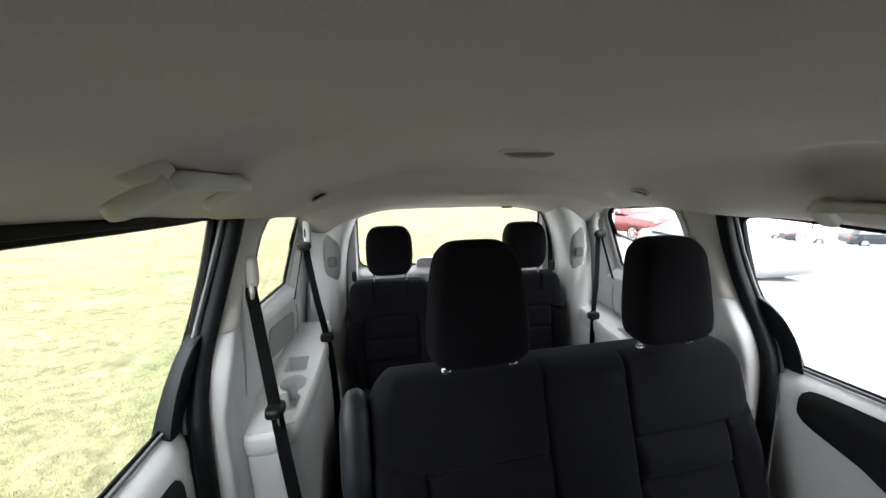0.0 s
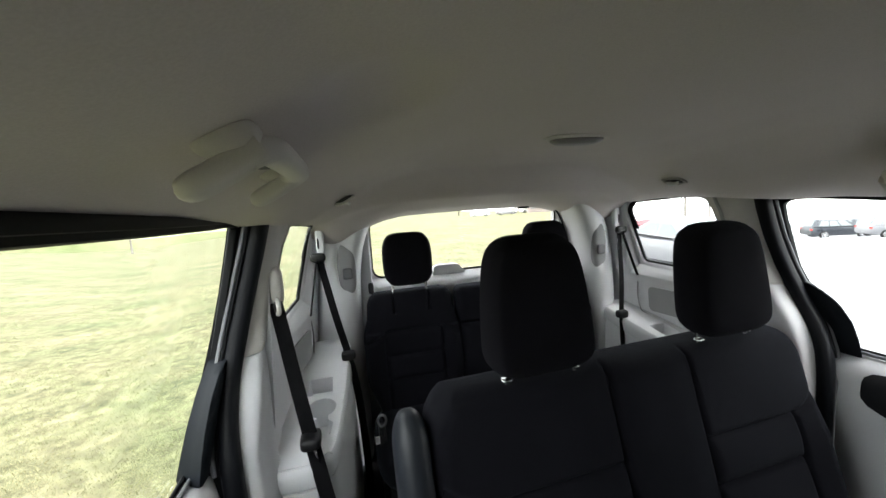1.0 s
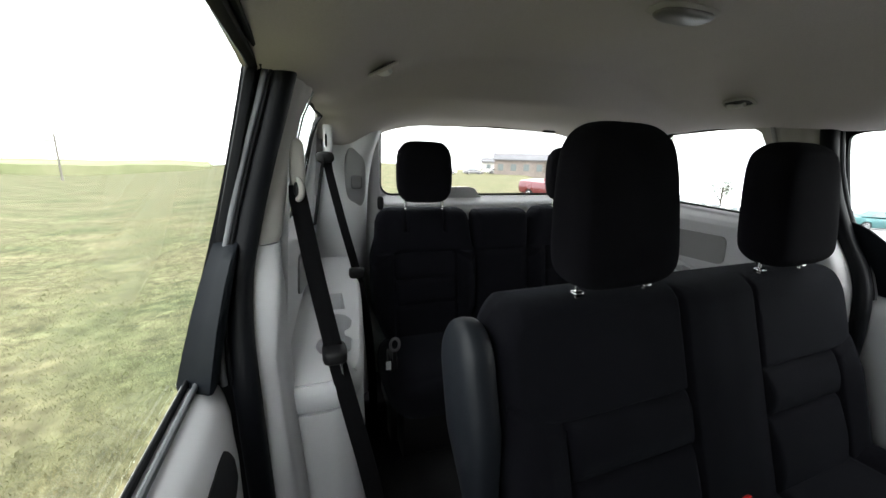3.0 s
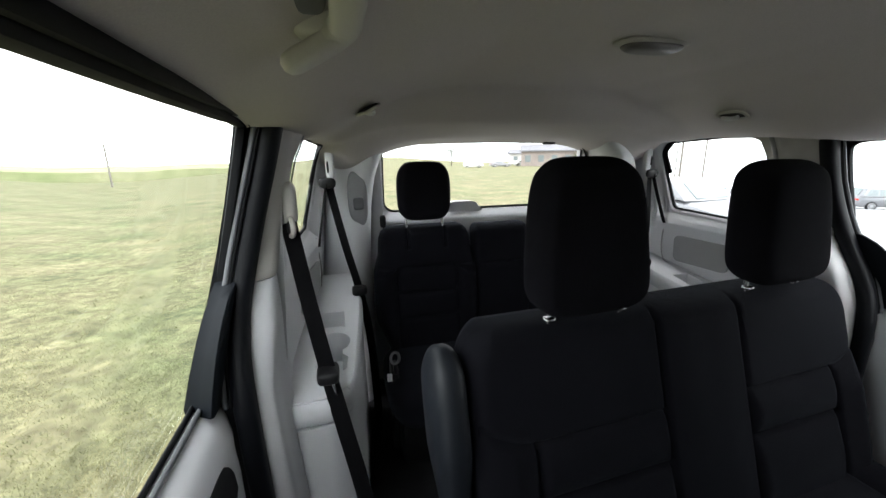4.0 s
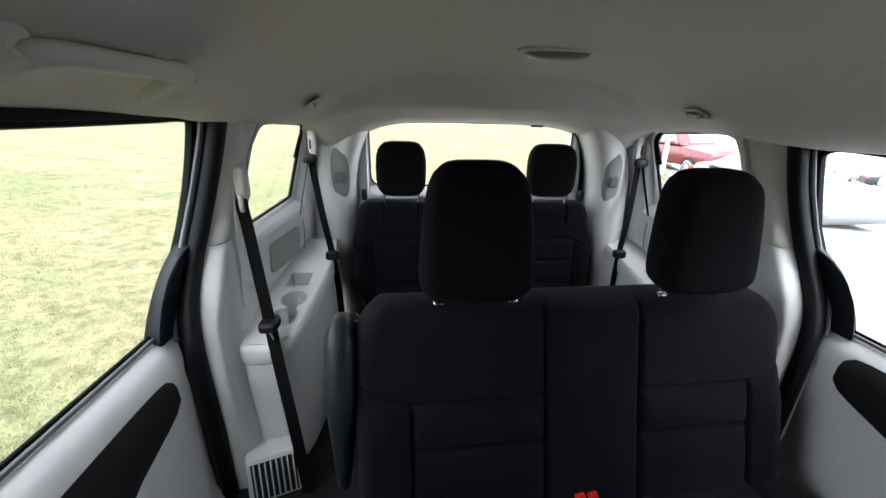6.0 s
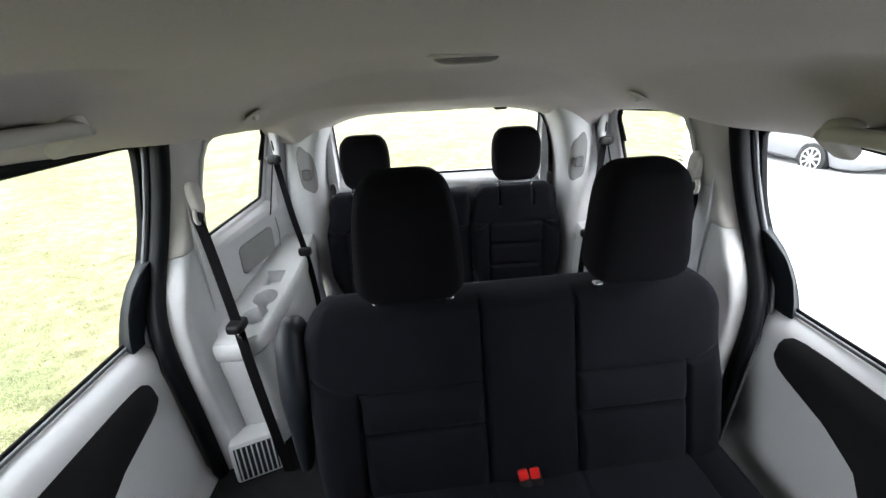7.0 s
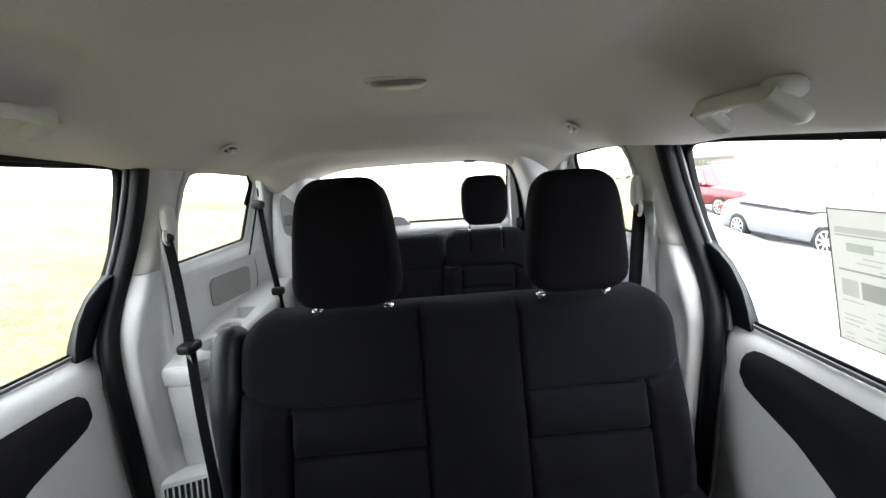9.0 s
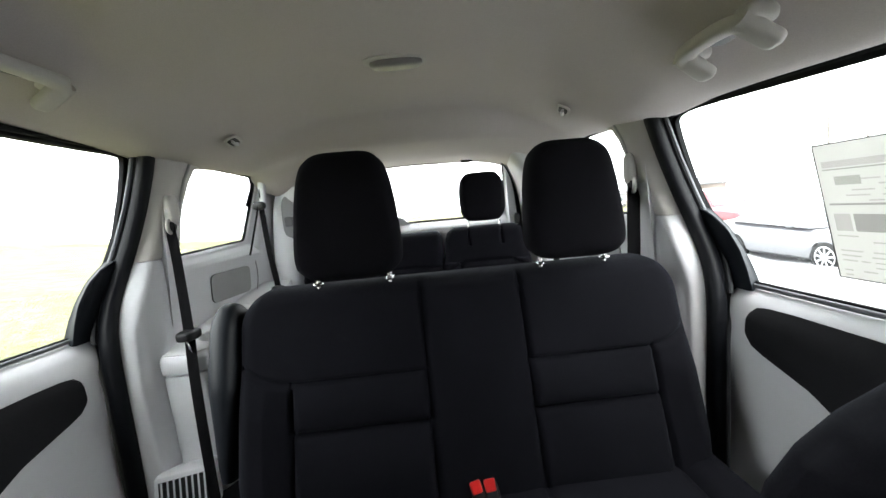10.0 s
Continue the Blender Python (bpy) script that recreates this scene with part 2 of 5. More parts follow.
def smooth_path(points, n=8):
    """Catmull-Rom through points."""
    pts = [Vector(p) for p in points]
    if len(pts) < 3:
        return pts
    out = []
    for i in range(len(pts) - 1):
        p0, p1, p2, p3 = pts[max(i - 1, 0)], pts[i], pts[i + 1], pts[min(i + 2, len(pts) - 1)]
        for k in range(n):
            t = k / n
            out.append(0.5 * ((2 * p1) + (p2 - p0) * t + (2 * p0 - 5 * p1 + 4 * p2 - p3) * t * t + (3 * p1 - p0 - 3 * p2 + p3) * t ** 3))
    out.append(pts[-1])
    return out


def sweep(points, rx, ry=None, up=(1, 0, 0), seg=10, closed=False, power=2.0, taper=None):
    """A closed section, rx along up and ry across, swept along points."""
    ry = ry or rx
    pts = [Vector(p) for p in points]
    bm, rows = bmesh.new(), []
    for i, p in enumerate(pts):
        a, b = pts[i - 1 if (i or closed) else 0], pts[(i + 1) % len(pts) if (i + 1 < len(pts) or closed) else i]
        d = (b - a).normalized()
        u = Vector(up)
        u = (u - d * u.dot(d)).normalized()
        w = d.cross(u)
        s = taper(i / (len(pts) - 1)) if taper else 1.0
        ring = []
        for k in range(seg):
            c, q = math.cos(2 * math.pi * k / seg), math.sin(2 * math.pi * k / seg)
            cc, qq = math.copysign(abs(c) ** (2 / power), c), math.copysign(abs(q) ** (2 / power), q)
            ring.append(bm.verts.new(p + u * (rx * s * cc) + w * (ry * s * qq)))
        rows.append(ring)
    grid_faces(bm, rows + ([rows[0]] if closed else []), closed=True)
    if not closed:
        bm.faces.new(rows[0][::-1])
        bm.faces.new(rows[-1])
    return bm


def interp(x, table):
    return float(np.interp(x, [a for a, _ in table], [b for _, b in table]))


def superbox(centre, half, power=(4, 3, 4), taper=lambda t: 1.0, n=18, lean=0.0):
    """A cushion: rounded box by superellipsoid, its width scaled by taper(t), t from -1 to 1 in z."""
    bm = bmesh.new()
    bmesh.ops.create_cube(bm, size=2)
    bmesh.ops.subdivide_edges(bm, edges=bm.edges[:], cuts=n, use_grid_fill=True)
    for v in bm.verts:
        c = v.co
        s = (abs(c.x) ** power[0] + abs(c.y) ** power[1] + abs(c.z) ** power[2]) ** (-1 / (sum(power) / 3))
        x, y, z = c * s
        f = taper(max(-1, min(1, z)))
        v.co = Vector((centre[0] + x * half[0] * f, centre[1] + y * half[1] + lean * z * half[2], centre[2] + z * half[2]))
    return bm


def side_patch(levels, side, surf, thick=0.03, ny=14, nz=26, roll=0.02, relief=None):
    """A trim panel: between the front and rear edges given level by level (z, y_front, y_rear), on the side surface surf(y, z)."""
    zs = np.linspace(levels[0][0], levels[-1][0], nz)
    lz = [l[0] for l in levels]
    fr, bk = [], []
    for z in zs:
        yf, yr = np.interp(z, lz, [l[1] for l in levels]), np.interp(z, lz, [l[2] for l in levels])
        a, b = [], []
        for k in range(ny):
            y = yf + (yr - yf) * (0.5 - 0.5 * math.cos(math.pi * k / (ny - 1)))
            e = min(y - yf, yr - y)
            q = max(0.0, 1 - e / roll) if roll else 0.0
            x = surf(y, z) + roll * (1 - math.sqrt(max(0, 1 - q * q))) * 0.8
            if relief:
                x += relief(y, z)
            a.append((side * x, y, z))
            b.append((side * (max(surf(y, z), x) + thick), y, z))
        fr.append(a)
        bk.append(b)
    return shell(fr, bk)
# ---- the van's shell ----
def ceil_z(x, y):
    near = interp(abs(x), [(0, 0), (0.15, 0.003), (0.3, 0.012), (0.42, 0.030), (0.54, 0.072), (0.60, 0.102), (0.66, 0.134), (0.72, 0.160), (0.755, 0.176), (0.78, 0.179), (0.80, 0.172), (0.85, 0.150)])
    aft = interp(abs(x), [(0, 0), (0.15, 0.004), (0.3, 0.02), (0.42, 0.055), (0.54, 0.108), (0.60, 0.142), (0.65, 0.168), (0.69, 0.180), (0.74, 0.184), (0.85, 0.187)])
    near -= (0.018 if x < 0 else 0.0) * min(1, max(0, (abs(x) - 0.42) / 0.12)) * min(1, max(0, (0.80 - abs(x)) / 0.08))
    k = min(1, max(0, (y - 0.95) / 0.4))
    k = k * k * (3 - 2 * k)
    lat = near + (aft - near) * k
    rear = interp(y, [(1.3, 0), (1.5, 0.008), (1.66, 0.020), (1.68, 0.028), (1.715, 0.078), (1.75, 0.120), (1.84, 0.137), (1.97, 0.155), (2.06, 0.168)])
    front = interp(y, [(-0.6, 0.10), (-0.3, 0.05), (0.0, 0.02), (0.3, 0.0)])
    d = (lat ** 2.2 + rear ** 2.2 + front ** 2.2) ** (1 / 2.2)
    dish = ((abs(x) - 0.49) / 0.075) ** 2 + ((y - 0.82) / 0.12) ** 2
    d = min(d, 0.186 + 0.02 * max(0, d - 0.186))
    # rounded arch down into the rear pillars
    u = min(1, max(0, (y - 1.82) / 0.14))
    d += u * u * (3 - 2 * u) * interp(abs(x), [(0, 0.010), (0.30, 0.016), (0.38, 0.026), (0.44, 0.040), (0.49, 0.060), (0.535, 0.080), (0.58, 0.088), (0.62, 0.085), (0.66, 0.066), (0.72, 0.050), (0.78, 0.045)])
    d += (-0.012 if x < 0 else 0.034) * min(1, max(0, (1.14 - y) / 0.45)) * min(1, max(0, (abs(x) - 0.62) / 0.14))
    return 1.612 - d + 0.02 * max(0, 1 - dish) ** 0.6 - (0.034 if x < 0 else 0.022) * x * min(1, max(0, (1.52 - y) / 0.25))


xs, ys = np.linspace(-0.83, 0.83, 120), np.linspace(-1.05, 2.07, 190)


def smoothed(x, y, r=0.015):
    return sum(ceil_z(x + a, y + b) for a in (-r, 0, r) for b in (-r, 0, r)) / 9


def ceiling_point(x, y, lift):
    """A headliner point, held within the side walls."""
    lim = interp(y, [(1.34, 0.805), (1.44, 0.742), (1.79, 0.676), (2.07, 0.690)])
    x = max(-lim, min(lim, x))
    return x, y, smoothed(x, y) + lift


tagged(part("ceiling", shell([[ceiling_point(x, y, 0) for x in xs] for y in ys],
                             [[ceiling_point(x, y, 0.05) for x in xs] for y in ys]), HEADLINER),
       "warm grey cloth headliner over the cabin", "ceiling", kind="structure")
tagged(part("floor", box((-0.86, -1.05, 0.02), (0.86, 2.18, 0.40), 0.01), CARPET),
       "dark grey carpeted cabin floor", "floor", kind="structure")


def edge_x(z):
    """The pillar's outer front edge, beside the door seal."""
    return interp(z, [(0.38, 0.797), (0.7, 0.802), (0.9, 0.811), (1.02, 0.818), (1.1, 0.816), (1.2, 0.796), (1.3, 0.770), (1.4, 0.740), (1.5, 0.712)])


def edge_y(z):
    return interp(z, [(0.38, 1.200), (0.85, 1.206), (0.95, 1.218), (1.02, 1.243), (1.1, 1.286), (1.2, 1.322), (1.3, 1.342), (1.4, 1.348), (1.5, 1.346)])


def fold_x(z):
    return interp(z, [(0.38, 0.742), (0.60, 0.752), (0.79, 0.766), (0.93, 0.776), (1.04, 0.768), (1.116, 0.768), (1.2, 0.757), (1.3, 0.737), (1.4, 0.712), (1.5, 0.690)])


def fold_y(z):
    return interp(z, [(0.38, 1.215), (0.79, 1.220), (0.93, 1.242), (1.04, 1.275), (1.116, 1.322), (1.2, 1.362), (1.3, 1.388), (1.4, 1.396), (1.5, 1.398)])


def sill_step(y, z):
    """The ledge under the rear side window: the panel stands inward below it."""
    t = min(1, max(0, (z - 1.100) / 0.040))
    return 0.038 * t * min(1, max(0, (y - 1.42) / 0.16)) * min(1, max(0, (1.43 - z) / 0.20)) ** 0.5 + 0.024 * min(1, max(0, (1.475 - y) / 0.05)) * min(1, max(0, (z - 1.10) / 0.05))


def quarter_x(y, z):
    return interp(z, [(0.4, 0.775), (0.86, 0.772), (1.0, 0.766), (1.14, 0.756), (1.2, 0.749), (1.5, 0.702)]) - 0.063 * min(1, max(0, (y - 1.46) / 0.33)) + sill_step(y, z)


def door_x(y, z):
    return interp(z, [(0.38, 0.80), (0.45, 0.835), (0.6, 0.84), (0.8, 0.842), (0.88, 0.848), (0.92, 0.86), (0.945, 0.885), (0.955, 0.905)])


def glass_x(z):
    return 0.912 - (z - 0.94) * 0.23


def rounded_loop(y0, y1, z0, z1, r, n=6, skew=0.0):
    """A rounded rectangle in y and z; skew leans its front and rear edges."""
    r = r if isinstance(r, (tuple, list)) else (r,) * 4
    out = []
    for (cy, cz, a0), rr in zip(((y1, z1, 0), (y0, z1, 90), (y0, z0, 180), (y1, z0, 270)), r):
        sy, sz = (-1 if cy == y1 else 1), (-1 if cz == z1 else 1)
        for k in range(n + 1):
            a = radians(a0 + 90 * k / n)
            z = cz + sz * rr + rr * math.sin(a)
            out.append((cy + sy * rr + rr * math.cos(a) + skew * (z - z0), z))
    return out


def ring_panel(outer, inner, surf, side, thick=0.03, lip=0.02):
    """A panel between an outer and an inner loop of equal length in y and z, on surf, with its rim turned outward."""
    bm = bmesh.new()
    n = len(outer)
    rows = []
    fine = [(f, 0.0) for f in list(np.linspace(0, 0.78, 9)) + list(np.linspace(0.80, 0.96, 14))]
    for f, off in [(0, thick)] + fine + [(0.985, 0.003), (1, 0.008), (1, lip), (0.9, thick)]:
        row = []
        for (a, b), (c, d) in zip(outer, inner):
            y, z = a + (c - a) * f, b + (d - b) * f
            row.append(bm.verts.new((side * (surf(y, z) + (0.035 if off == thick and y < 1.46 else off)), y, z)))
        rows.append(row)
    grid_faces(bm, rows + [rows[0]], closed=True)
    return bm


def plate(loop, surf, side, thick=0.006):
    """A thin plate filling a loop in y and z on surf."""
    bm = bmesh.new()
    a = [bm.verts.new((side * surf(y, z), y, z)) for y, z in loop]
    b = [bm.verts.new((side * (surf(y, z) + thick), y, z)) for y, z in loop]
    bm.faces.new(a)
    bm.faces.new(b[::-1])
    grid_faces(bm, [a, b], closed=True)
    return bm


def side_wall(side, wall_name, door_name):
    wall = thing(wall_name, "light grey plastic pillar and quarter trim with rear side window", "wall", kind="structure")
    # C-pillar: one section from the seal round the fold to the inner face, cut at the seam
    for nm, za, zb, mat, lab in (("pillar_cover", 1.137, 1.495, TRIM_WARM, "pale grey cloth-wrapped upper pillar cover"), ("pillar_foot", 0.38, 1.135, TRIM, "light grey plastic lower pillar cover")):
        fr, bk = [], []
        for z in np.linspace(za, zb, 44):
            ex, ey, fx, fy = edge_x(z), edge_y(z), fold_x(z), fold_y(z)
            lip = 0.004 * min(1, max(0, (za + 0.012 - z) / 0.012)) if nm == "pillar_cover" else 0.004 * min(1, max(0, (z - zb + 0.012) / 0.012))
            low = min(1, max(0, (1.10 - z) / 0.2))
            rear = 1.435 + 0.22 * max(0, z - 1.14) if z < 1.425 else 1.518 + 0.05 * ((z - 1.425) / 0.07) ** 1.2
            inner = fx - 0.010 * low - 0.012 * min(1, max(0, (z - 1.38) / 0.05))
            line = smooth_path([(ex + 0.014, ey + 0.006, z), (ex, ey, z), (ex + (fx - ex) * 0.4, ey + (fy - ey) * 0.3, z), (ex + (fx - ex) * 0.85, ey + (fy - ey) * 0.75, z), (fx - 0.001, fy + 0.010, z), (inner, fy + 0.035, z),
                                (inner - 0.006 * low, fy + (rear - fy) * 0.45, z), (inner + 0.004 * low, fy + (rear - fy) * 0.55, z), (inner + 0.002, fy + (rear - fy) * 0.8, z), (inner + 0.004, rear, z)], 5)
            fr.append([(side * (p[0] + lip), p[1] + lip, p[2]) for p in line])
            bk.append([(side * (max(p[0], ex) + 0.02), p[1] + 0.02, p[2]) for p in line])
        part(nm, shell(fr, bk), mat, wall, lab)
    # belt guide slot in the pillar
    part("slot", sweep([(side * (fold_x(z) - 0.003 - 0.012 * min(1, max(0, (z - 1.38) / 0.05))), 1.440 + 0.10 * (z - 1.26), z) for z in np.linspace(1.26, 1.435, 8)], 0.002, 0.0075, seg=8), RECESS, wall)
    # quarter panel round the rear side window
    outer = rounded_loop(1.375, 2.03, 0.84, 1.475, 0.01, 8)
    inner = rounded_loop(1.445, 1.830, 1.136, 1.440, (0.070, 0.055, 0.02, 0.022), 8, skew=0.16)
    inner = [(y, z + 0.022 * max(0, (y - 1.46) / 0.36) * (1.440 - z) / 0.31 - 0.02 * max(0, (y - 1.68) / 0.17) * (z - 1.128) / 0.304) for y, z in inner]
    part("quarter_panel", ring_panel(outer, inner, quarter_x, side, 0.012, 0.010), TRIM, wall)
    part("window_seal", sweep([(side * (quarter_x(y, z) + 0.012), y, z) for y, z in inner], 0.0065, 0.006, closed=True), RUBBER, wall, "black rubber window seal")
    rear = sorted([p for p in inner if p[0] > 1.76], key=lambda p: p[1])
    band = [(interp(z, [(q[1], q[0]) for q in rear]), z) for z in np.linspace(1.30, 1.43, 12)]
    part("glass_band", sweep([(side * (quarter_x(y, z) + 0.013), y - 0.006, z) for y, z in band], 0.003, 0.016, seg=10, power=5), RUBBER, wall, "black printed edge of the glass")
    pane = part("pane", plate([(y, z) for y, z in inner], lambda y, z: quarter_x(y, z) + 0.015, side, 0.004), GLASS, wall, smooth=False)
    pane.visible_shadow = False
    # dark speaker recess and its groove
    sq = [(y, z + 0.03 * (y - 1.66)) for y, z in rounded_loop(1.565, 1.772, 0.945, 1.052, 0.022)]
    part("speaker_cover", plate(sq, lambda y, z: quarter_x(y, z) - 0.003, side, 0.006), RECESS, wall, "recessed mid-grey speaker cover")
    groove = [(1.835, 1.115), (1.835, 1.02), (1.825, 0.955), (1.79, 0.93), (1.66, 0.905), (1.50, 0.875)]
    part("groove", sweep(smooth_path([(side * (quarter_x(y, z) - 0.0005), y, z) for y, z in groove]), 0.002, 0.003, seg=6), RECESS, wall)
    # D-pillar: curves from the side to the tailgate
    fr, bk = [], []
    for z in np.linspace(0.39, 1.50, 30):
        t = interp(z, [(0.39, 0), (1.0, 0), (1.2, 0.012), (1.3, 0.028), (1.38, 0.055), (1.44, 0.095), (1.5, 0.15)])
        line = smooth_path([(side * (0.700 - t), 2.03, z), (side * (0.695 - t), 2.0, z), (side * (0.667 - t), 1.950, z), (side * (0.625 - t), 1.912, z), (side * (0.578 - t), 1.897, z), (side * (0.54 - t), 1.912, z), (side * (0.52 - t), 1.96, z), (side * (0.512 - t), 2.045, z)], 5)
        fr.append([tuple(p) for p in line])
        bk.append([(p[0] + side * 0.02, p[1] + 0.04, p[2]) for p in line])
    part("rear_pillar_cover", shell(fr, bk), TRIM, wall, "rounded light grey rear pillar cover")
    # grey oval standing in for the shade inside a hollow of the pillar
    part("pillar_hollow_shade", superbox((side * 0.558, 1.912, 1.235), (0.036, 0.020, 0.105), (2.6, 2.6, 3), n=12), POD_SHADE, wall, "grey oval with the shade of a pillar hollow in its colour")
    part("pillar_lamp", superbox((side * 0.556, 1.887, 1.221), (0.019, 0.008, 0.022), (6, 4, 6), n=6), DARK_GREY, wall, "small dark grey square pillar cover")
    # tray box over the wheel arch
    tray = thing("side_tray", "light grey plastic side tray with round cup recesses", "side tray", "side trays")
    plan = [(0.775, 1.312), (0.745, 1.309), (0.70, 1.308), (0.665, 1.314), (0.632, 1.338), (0.610, 1.39), (0.596, 1.50), (0.583, 1.62), (0.574, 1.75), (0.572, 1.90)]
    dense = [tuple(p) for p in smooth_path([(a, b, 0) for a, b in plan], 6)]
    rise = lambda y: 0.185 * (y - 1.40)
    zs = [(0.39, -0.004, 0), (0.60, 0.000, 0), (0.77, 0.003, 0.4), (0.795, 0.005, 0.9), (0.800, 0.012, 1), (0.804, 0.012, 1), (0.807, 0.001, 1), (0.815, -0.002, 1), (0.844, -0.001, 1), (0.855, 0.003, 1), (0.861, 0.009, 1), (0.862, 0.020, 1)]
    front = [[(side * (x + o), y + o * (1.0 if y < 1.35 else 0), z + k * rise(y)) for x, y, _ in dense] for z, o, k in zs]
    behind = [[(side * (x + 0.028), y + (0.028 if y < 1.36 else 0), z - 0.001 + k * rise(y)) for x, y, _ in dense] for z, o, k in zs]
    part("tray_side", shell(front, behind), TRIM, tray)

    def tray_top(x, y):
        z = 0.862 + rise(y)
        well = 0.0
        for cx, cy, r in ((0.668, 1.440, 0.041), (0.662, 1.527, 0.041)):
            well = max(well, min(1, max(0, (r - math.hypot(x - cx, y - cy)) / 0.005)))
        well = max(well, min(1, max(0, min(0.040 - abs(y - 1.484), 0.016 - abs(x - 0.658)) / 0.005)))
        square = min(1, max(0, min(x - 0.632, 0.706 - x, y - 1.592, 1.676 - y) / 0.005))
        return z - max(0.085 * well, 0.045 * square)
    gx, gy = np.linspace(0.570, 0.79, 90), np.linspace(1.322, 1.93, 220)
    keep = lambda x, y: max(x, interp(y, [(1.322, 0.690), (1.332, 0.662), (1.350, 0.640), (1.39, 0.621), (1.50, 0.607), (1.62, 0.594), (1.75, 0.585), (1.93, 0.583)]))
    top = [[(side * keep(x, y), y, tray_top(keep(x, y), y)) for x in gx] for y in gy]
    low = [[(p[0], p[1], 0.74) for p in r] for r in top]
    part("tray_top", shell(top, low), TRIM, tray)
    # sliding door
    door = thing(door_name, "closed sliding door, light grey with black cloth inlay and large window", "door", kind="structure")
    part("door_panel", side_patch([(0.40, 0.34, 1.185), (0.85, 0.34, 1.185), (0.945, 0.34, 1.215), (0.953, 0.34, 1.215)], side, door_x, 0.006, ny=20, nz=40, roll=0.012), TRIM, door)
    fr, bk = [], []
    drop = 0.012 if side > 0 else -0.030
    for y in np.linspace(0.50, 1.125, 40):
        zt = drop + np.interp(y, [0.5, 0.56, 0.66, 0.8, 1.02, 1.085, 1.11, 1.125], [0.86, 0.885, 0.897, 0.903, 0.905, 0.903, 0.898, 0.884])
        zb = drop + np.interp(y, [0.5, 0.80, 0.83, 0.87, 0.96, 1.08, 1.115, 1.125], [0.55, 0.55, 0.65, 0.715, 0.762, 0.795, 0.808, 0.822])
        a, b = [], []
        for k in range(9):
            z = zb + (zt - zb) * k / 8
            e = min(k, 8 - k) / 8
            a.append((side * (door_x(y, z) - 0.002 - 0.006 * min(1, e * 5)), y, z))
            b.append((side * (door_x(y, z) + 0.01), y, z))
        fr.append(a)
        bk.append(b)
    part("inlay", shell(fr, bk), VELVET, door, "black cloth inlay")
    for k, (dx, r) in enumerate(((0.886, 0.0042), (0.899, 0.0042))):
        part("belt_strip", sweep([(side * dx, y, 0.9535 + 0.003 * k) for y in np.linspace(0.34, 1.20, 6)], r, 0.006, seg=8), RUBBER if k else STRIP_GREY, door)
    pane = part("pane", plate([(0.36, 0.945), (1.30, 0.945), (1.335, 1.15), (1.345, 1.465), (0.36, 1.49 if side < 0 else 1.465)], lambda y, z: glass_x(z) + 0.006, side, 0.004), GLASS, door, smooth=False)
    pane.visible_shadow = False
    # dark window frame: top rail and rear post
    rail_z = 1.460 if side < 0 else 1.420
    rail = lambda y: interp(y, [(0.3, 1.467), (0.6, 1.466), (0.77, 1.464), (0.9, 1.461), (1.0, 1.459), (1.27, 1.459)]) if side < 0 else interp(y, [(0.3, 1.36), (0.805, 1.389), (0.95, 1.405), (1.09, 1.417), (1.27, 1.422)])
    frame_pts = smooth_path([(side * (glass_x(rail(y)) - 0.004), y, rail(y)) for y in (0.30, 0.6, 0.9, 1.15, 1.27)] + [(side * (glass_x(rail_z - 0.015) - 0.004), 1.318, rail_z - 0.015)] + [(side * (glass_x(z) - 0.004), y, z) for y, z in ((1.325, 1.365), (1.318, 1.28), (1.305, 1.17), (1.285, 1.06), (1.26, 0.95))], 6)
    part("window_frame", sweep(frame_pts, 0.010, 0.014, up=(1, 0, 0.2), seg=12, power=3.5), RUBBER, door, "black window frame")
    part("window_frame", sweep([Vector(p) + Vector((side * -0.014, 0.016, 0.008 if p[1] < 1.28 and p[2] > 1.3 else 0)) for p in frame_pts], 0.006, 0.012, up=(1, 0, 0.2), seg=10, power=3), RUBBER, door, "black inner frame edge")
    top = smooth_path([(side * (glass_x(rail(y)) + 0.004), y, rail(y) + 0.034) for y in (0.30, 0.6, 0.9, 1.15, 1.29)], 6)
    part("upper_rail", sweep(top, 0.007, 0.032, up=(1, 0, 0.2), seg=12, power=4), RUBBER, door, "black upper rail above the window")
    # wedge-shaped bezel at the window's rear foot
    fr, bk = [], []
    for k in range(17):
        t = k / 16
        z = 0.952 + 0.205 * t
        y0 = interp(z, [(0.952, 1.170), (1.0, 1.180), (1.05, 1.198), (1.10, 1.228), (1.14, 1.272), (1.157, 1.300)])
        yr = interp(z, [(0.952, 1.140), (1.0, 1.144), (1.05, 1.156), (1.10, 1.185), (1.14, 1.235), (1.157, 1.290)])
        y1 = interp(z, [(0.952, 1.225), (1.0, 1.236), (1.05, 1.262), (1.10, 1.300), (1.14, 1.325), (1.157, 1.335)])
        x0, d = glass_x(z) + 0.004, (0.052 if side < 0 else 0.043) * (1 - 0.25 * t)
        line = [(0.0, y0), (d * 0.5, (y0 + yr) / 2), (d * 0.92, yr + 0.003), (d, yr + 0.008), (d * 1.02, yr + (y1 - yr) * 0.4), (d, yr + (y1 - yr) * 0.8), (d * 0.8, y1)]
        fr.append([(side * (x0 - dd), y, z - 0.010 * (1 - t) * (dd / d)) for dd, y in line])
        bk.append([(side * (x0 + 0.002), max(y, y0 + 0.001 * i), z - 0.010 * (1 - t) * (dd / d)) for i, (dd, y) in enumerate(line)])
    part("bezel", shell(fr, bk), BEZEL, door, "dark blue-grey plastic bezel")
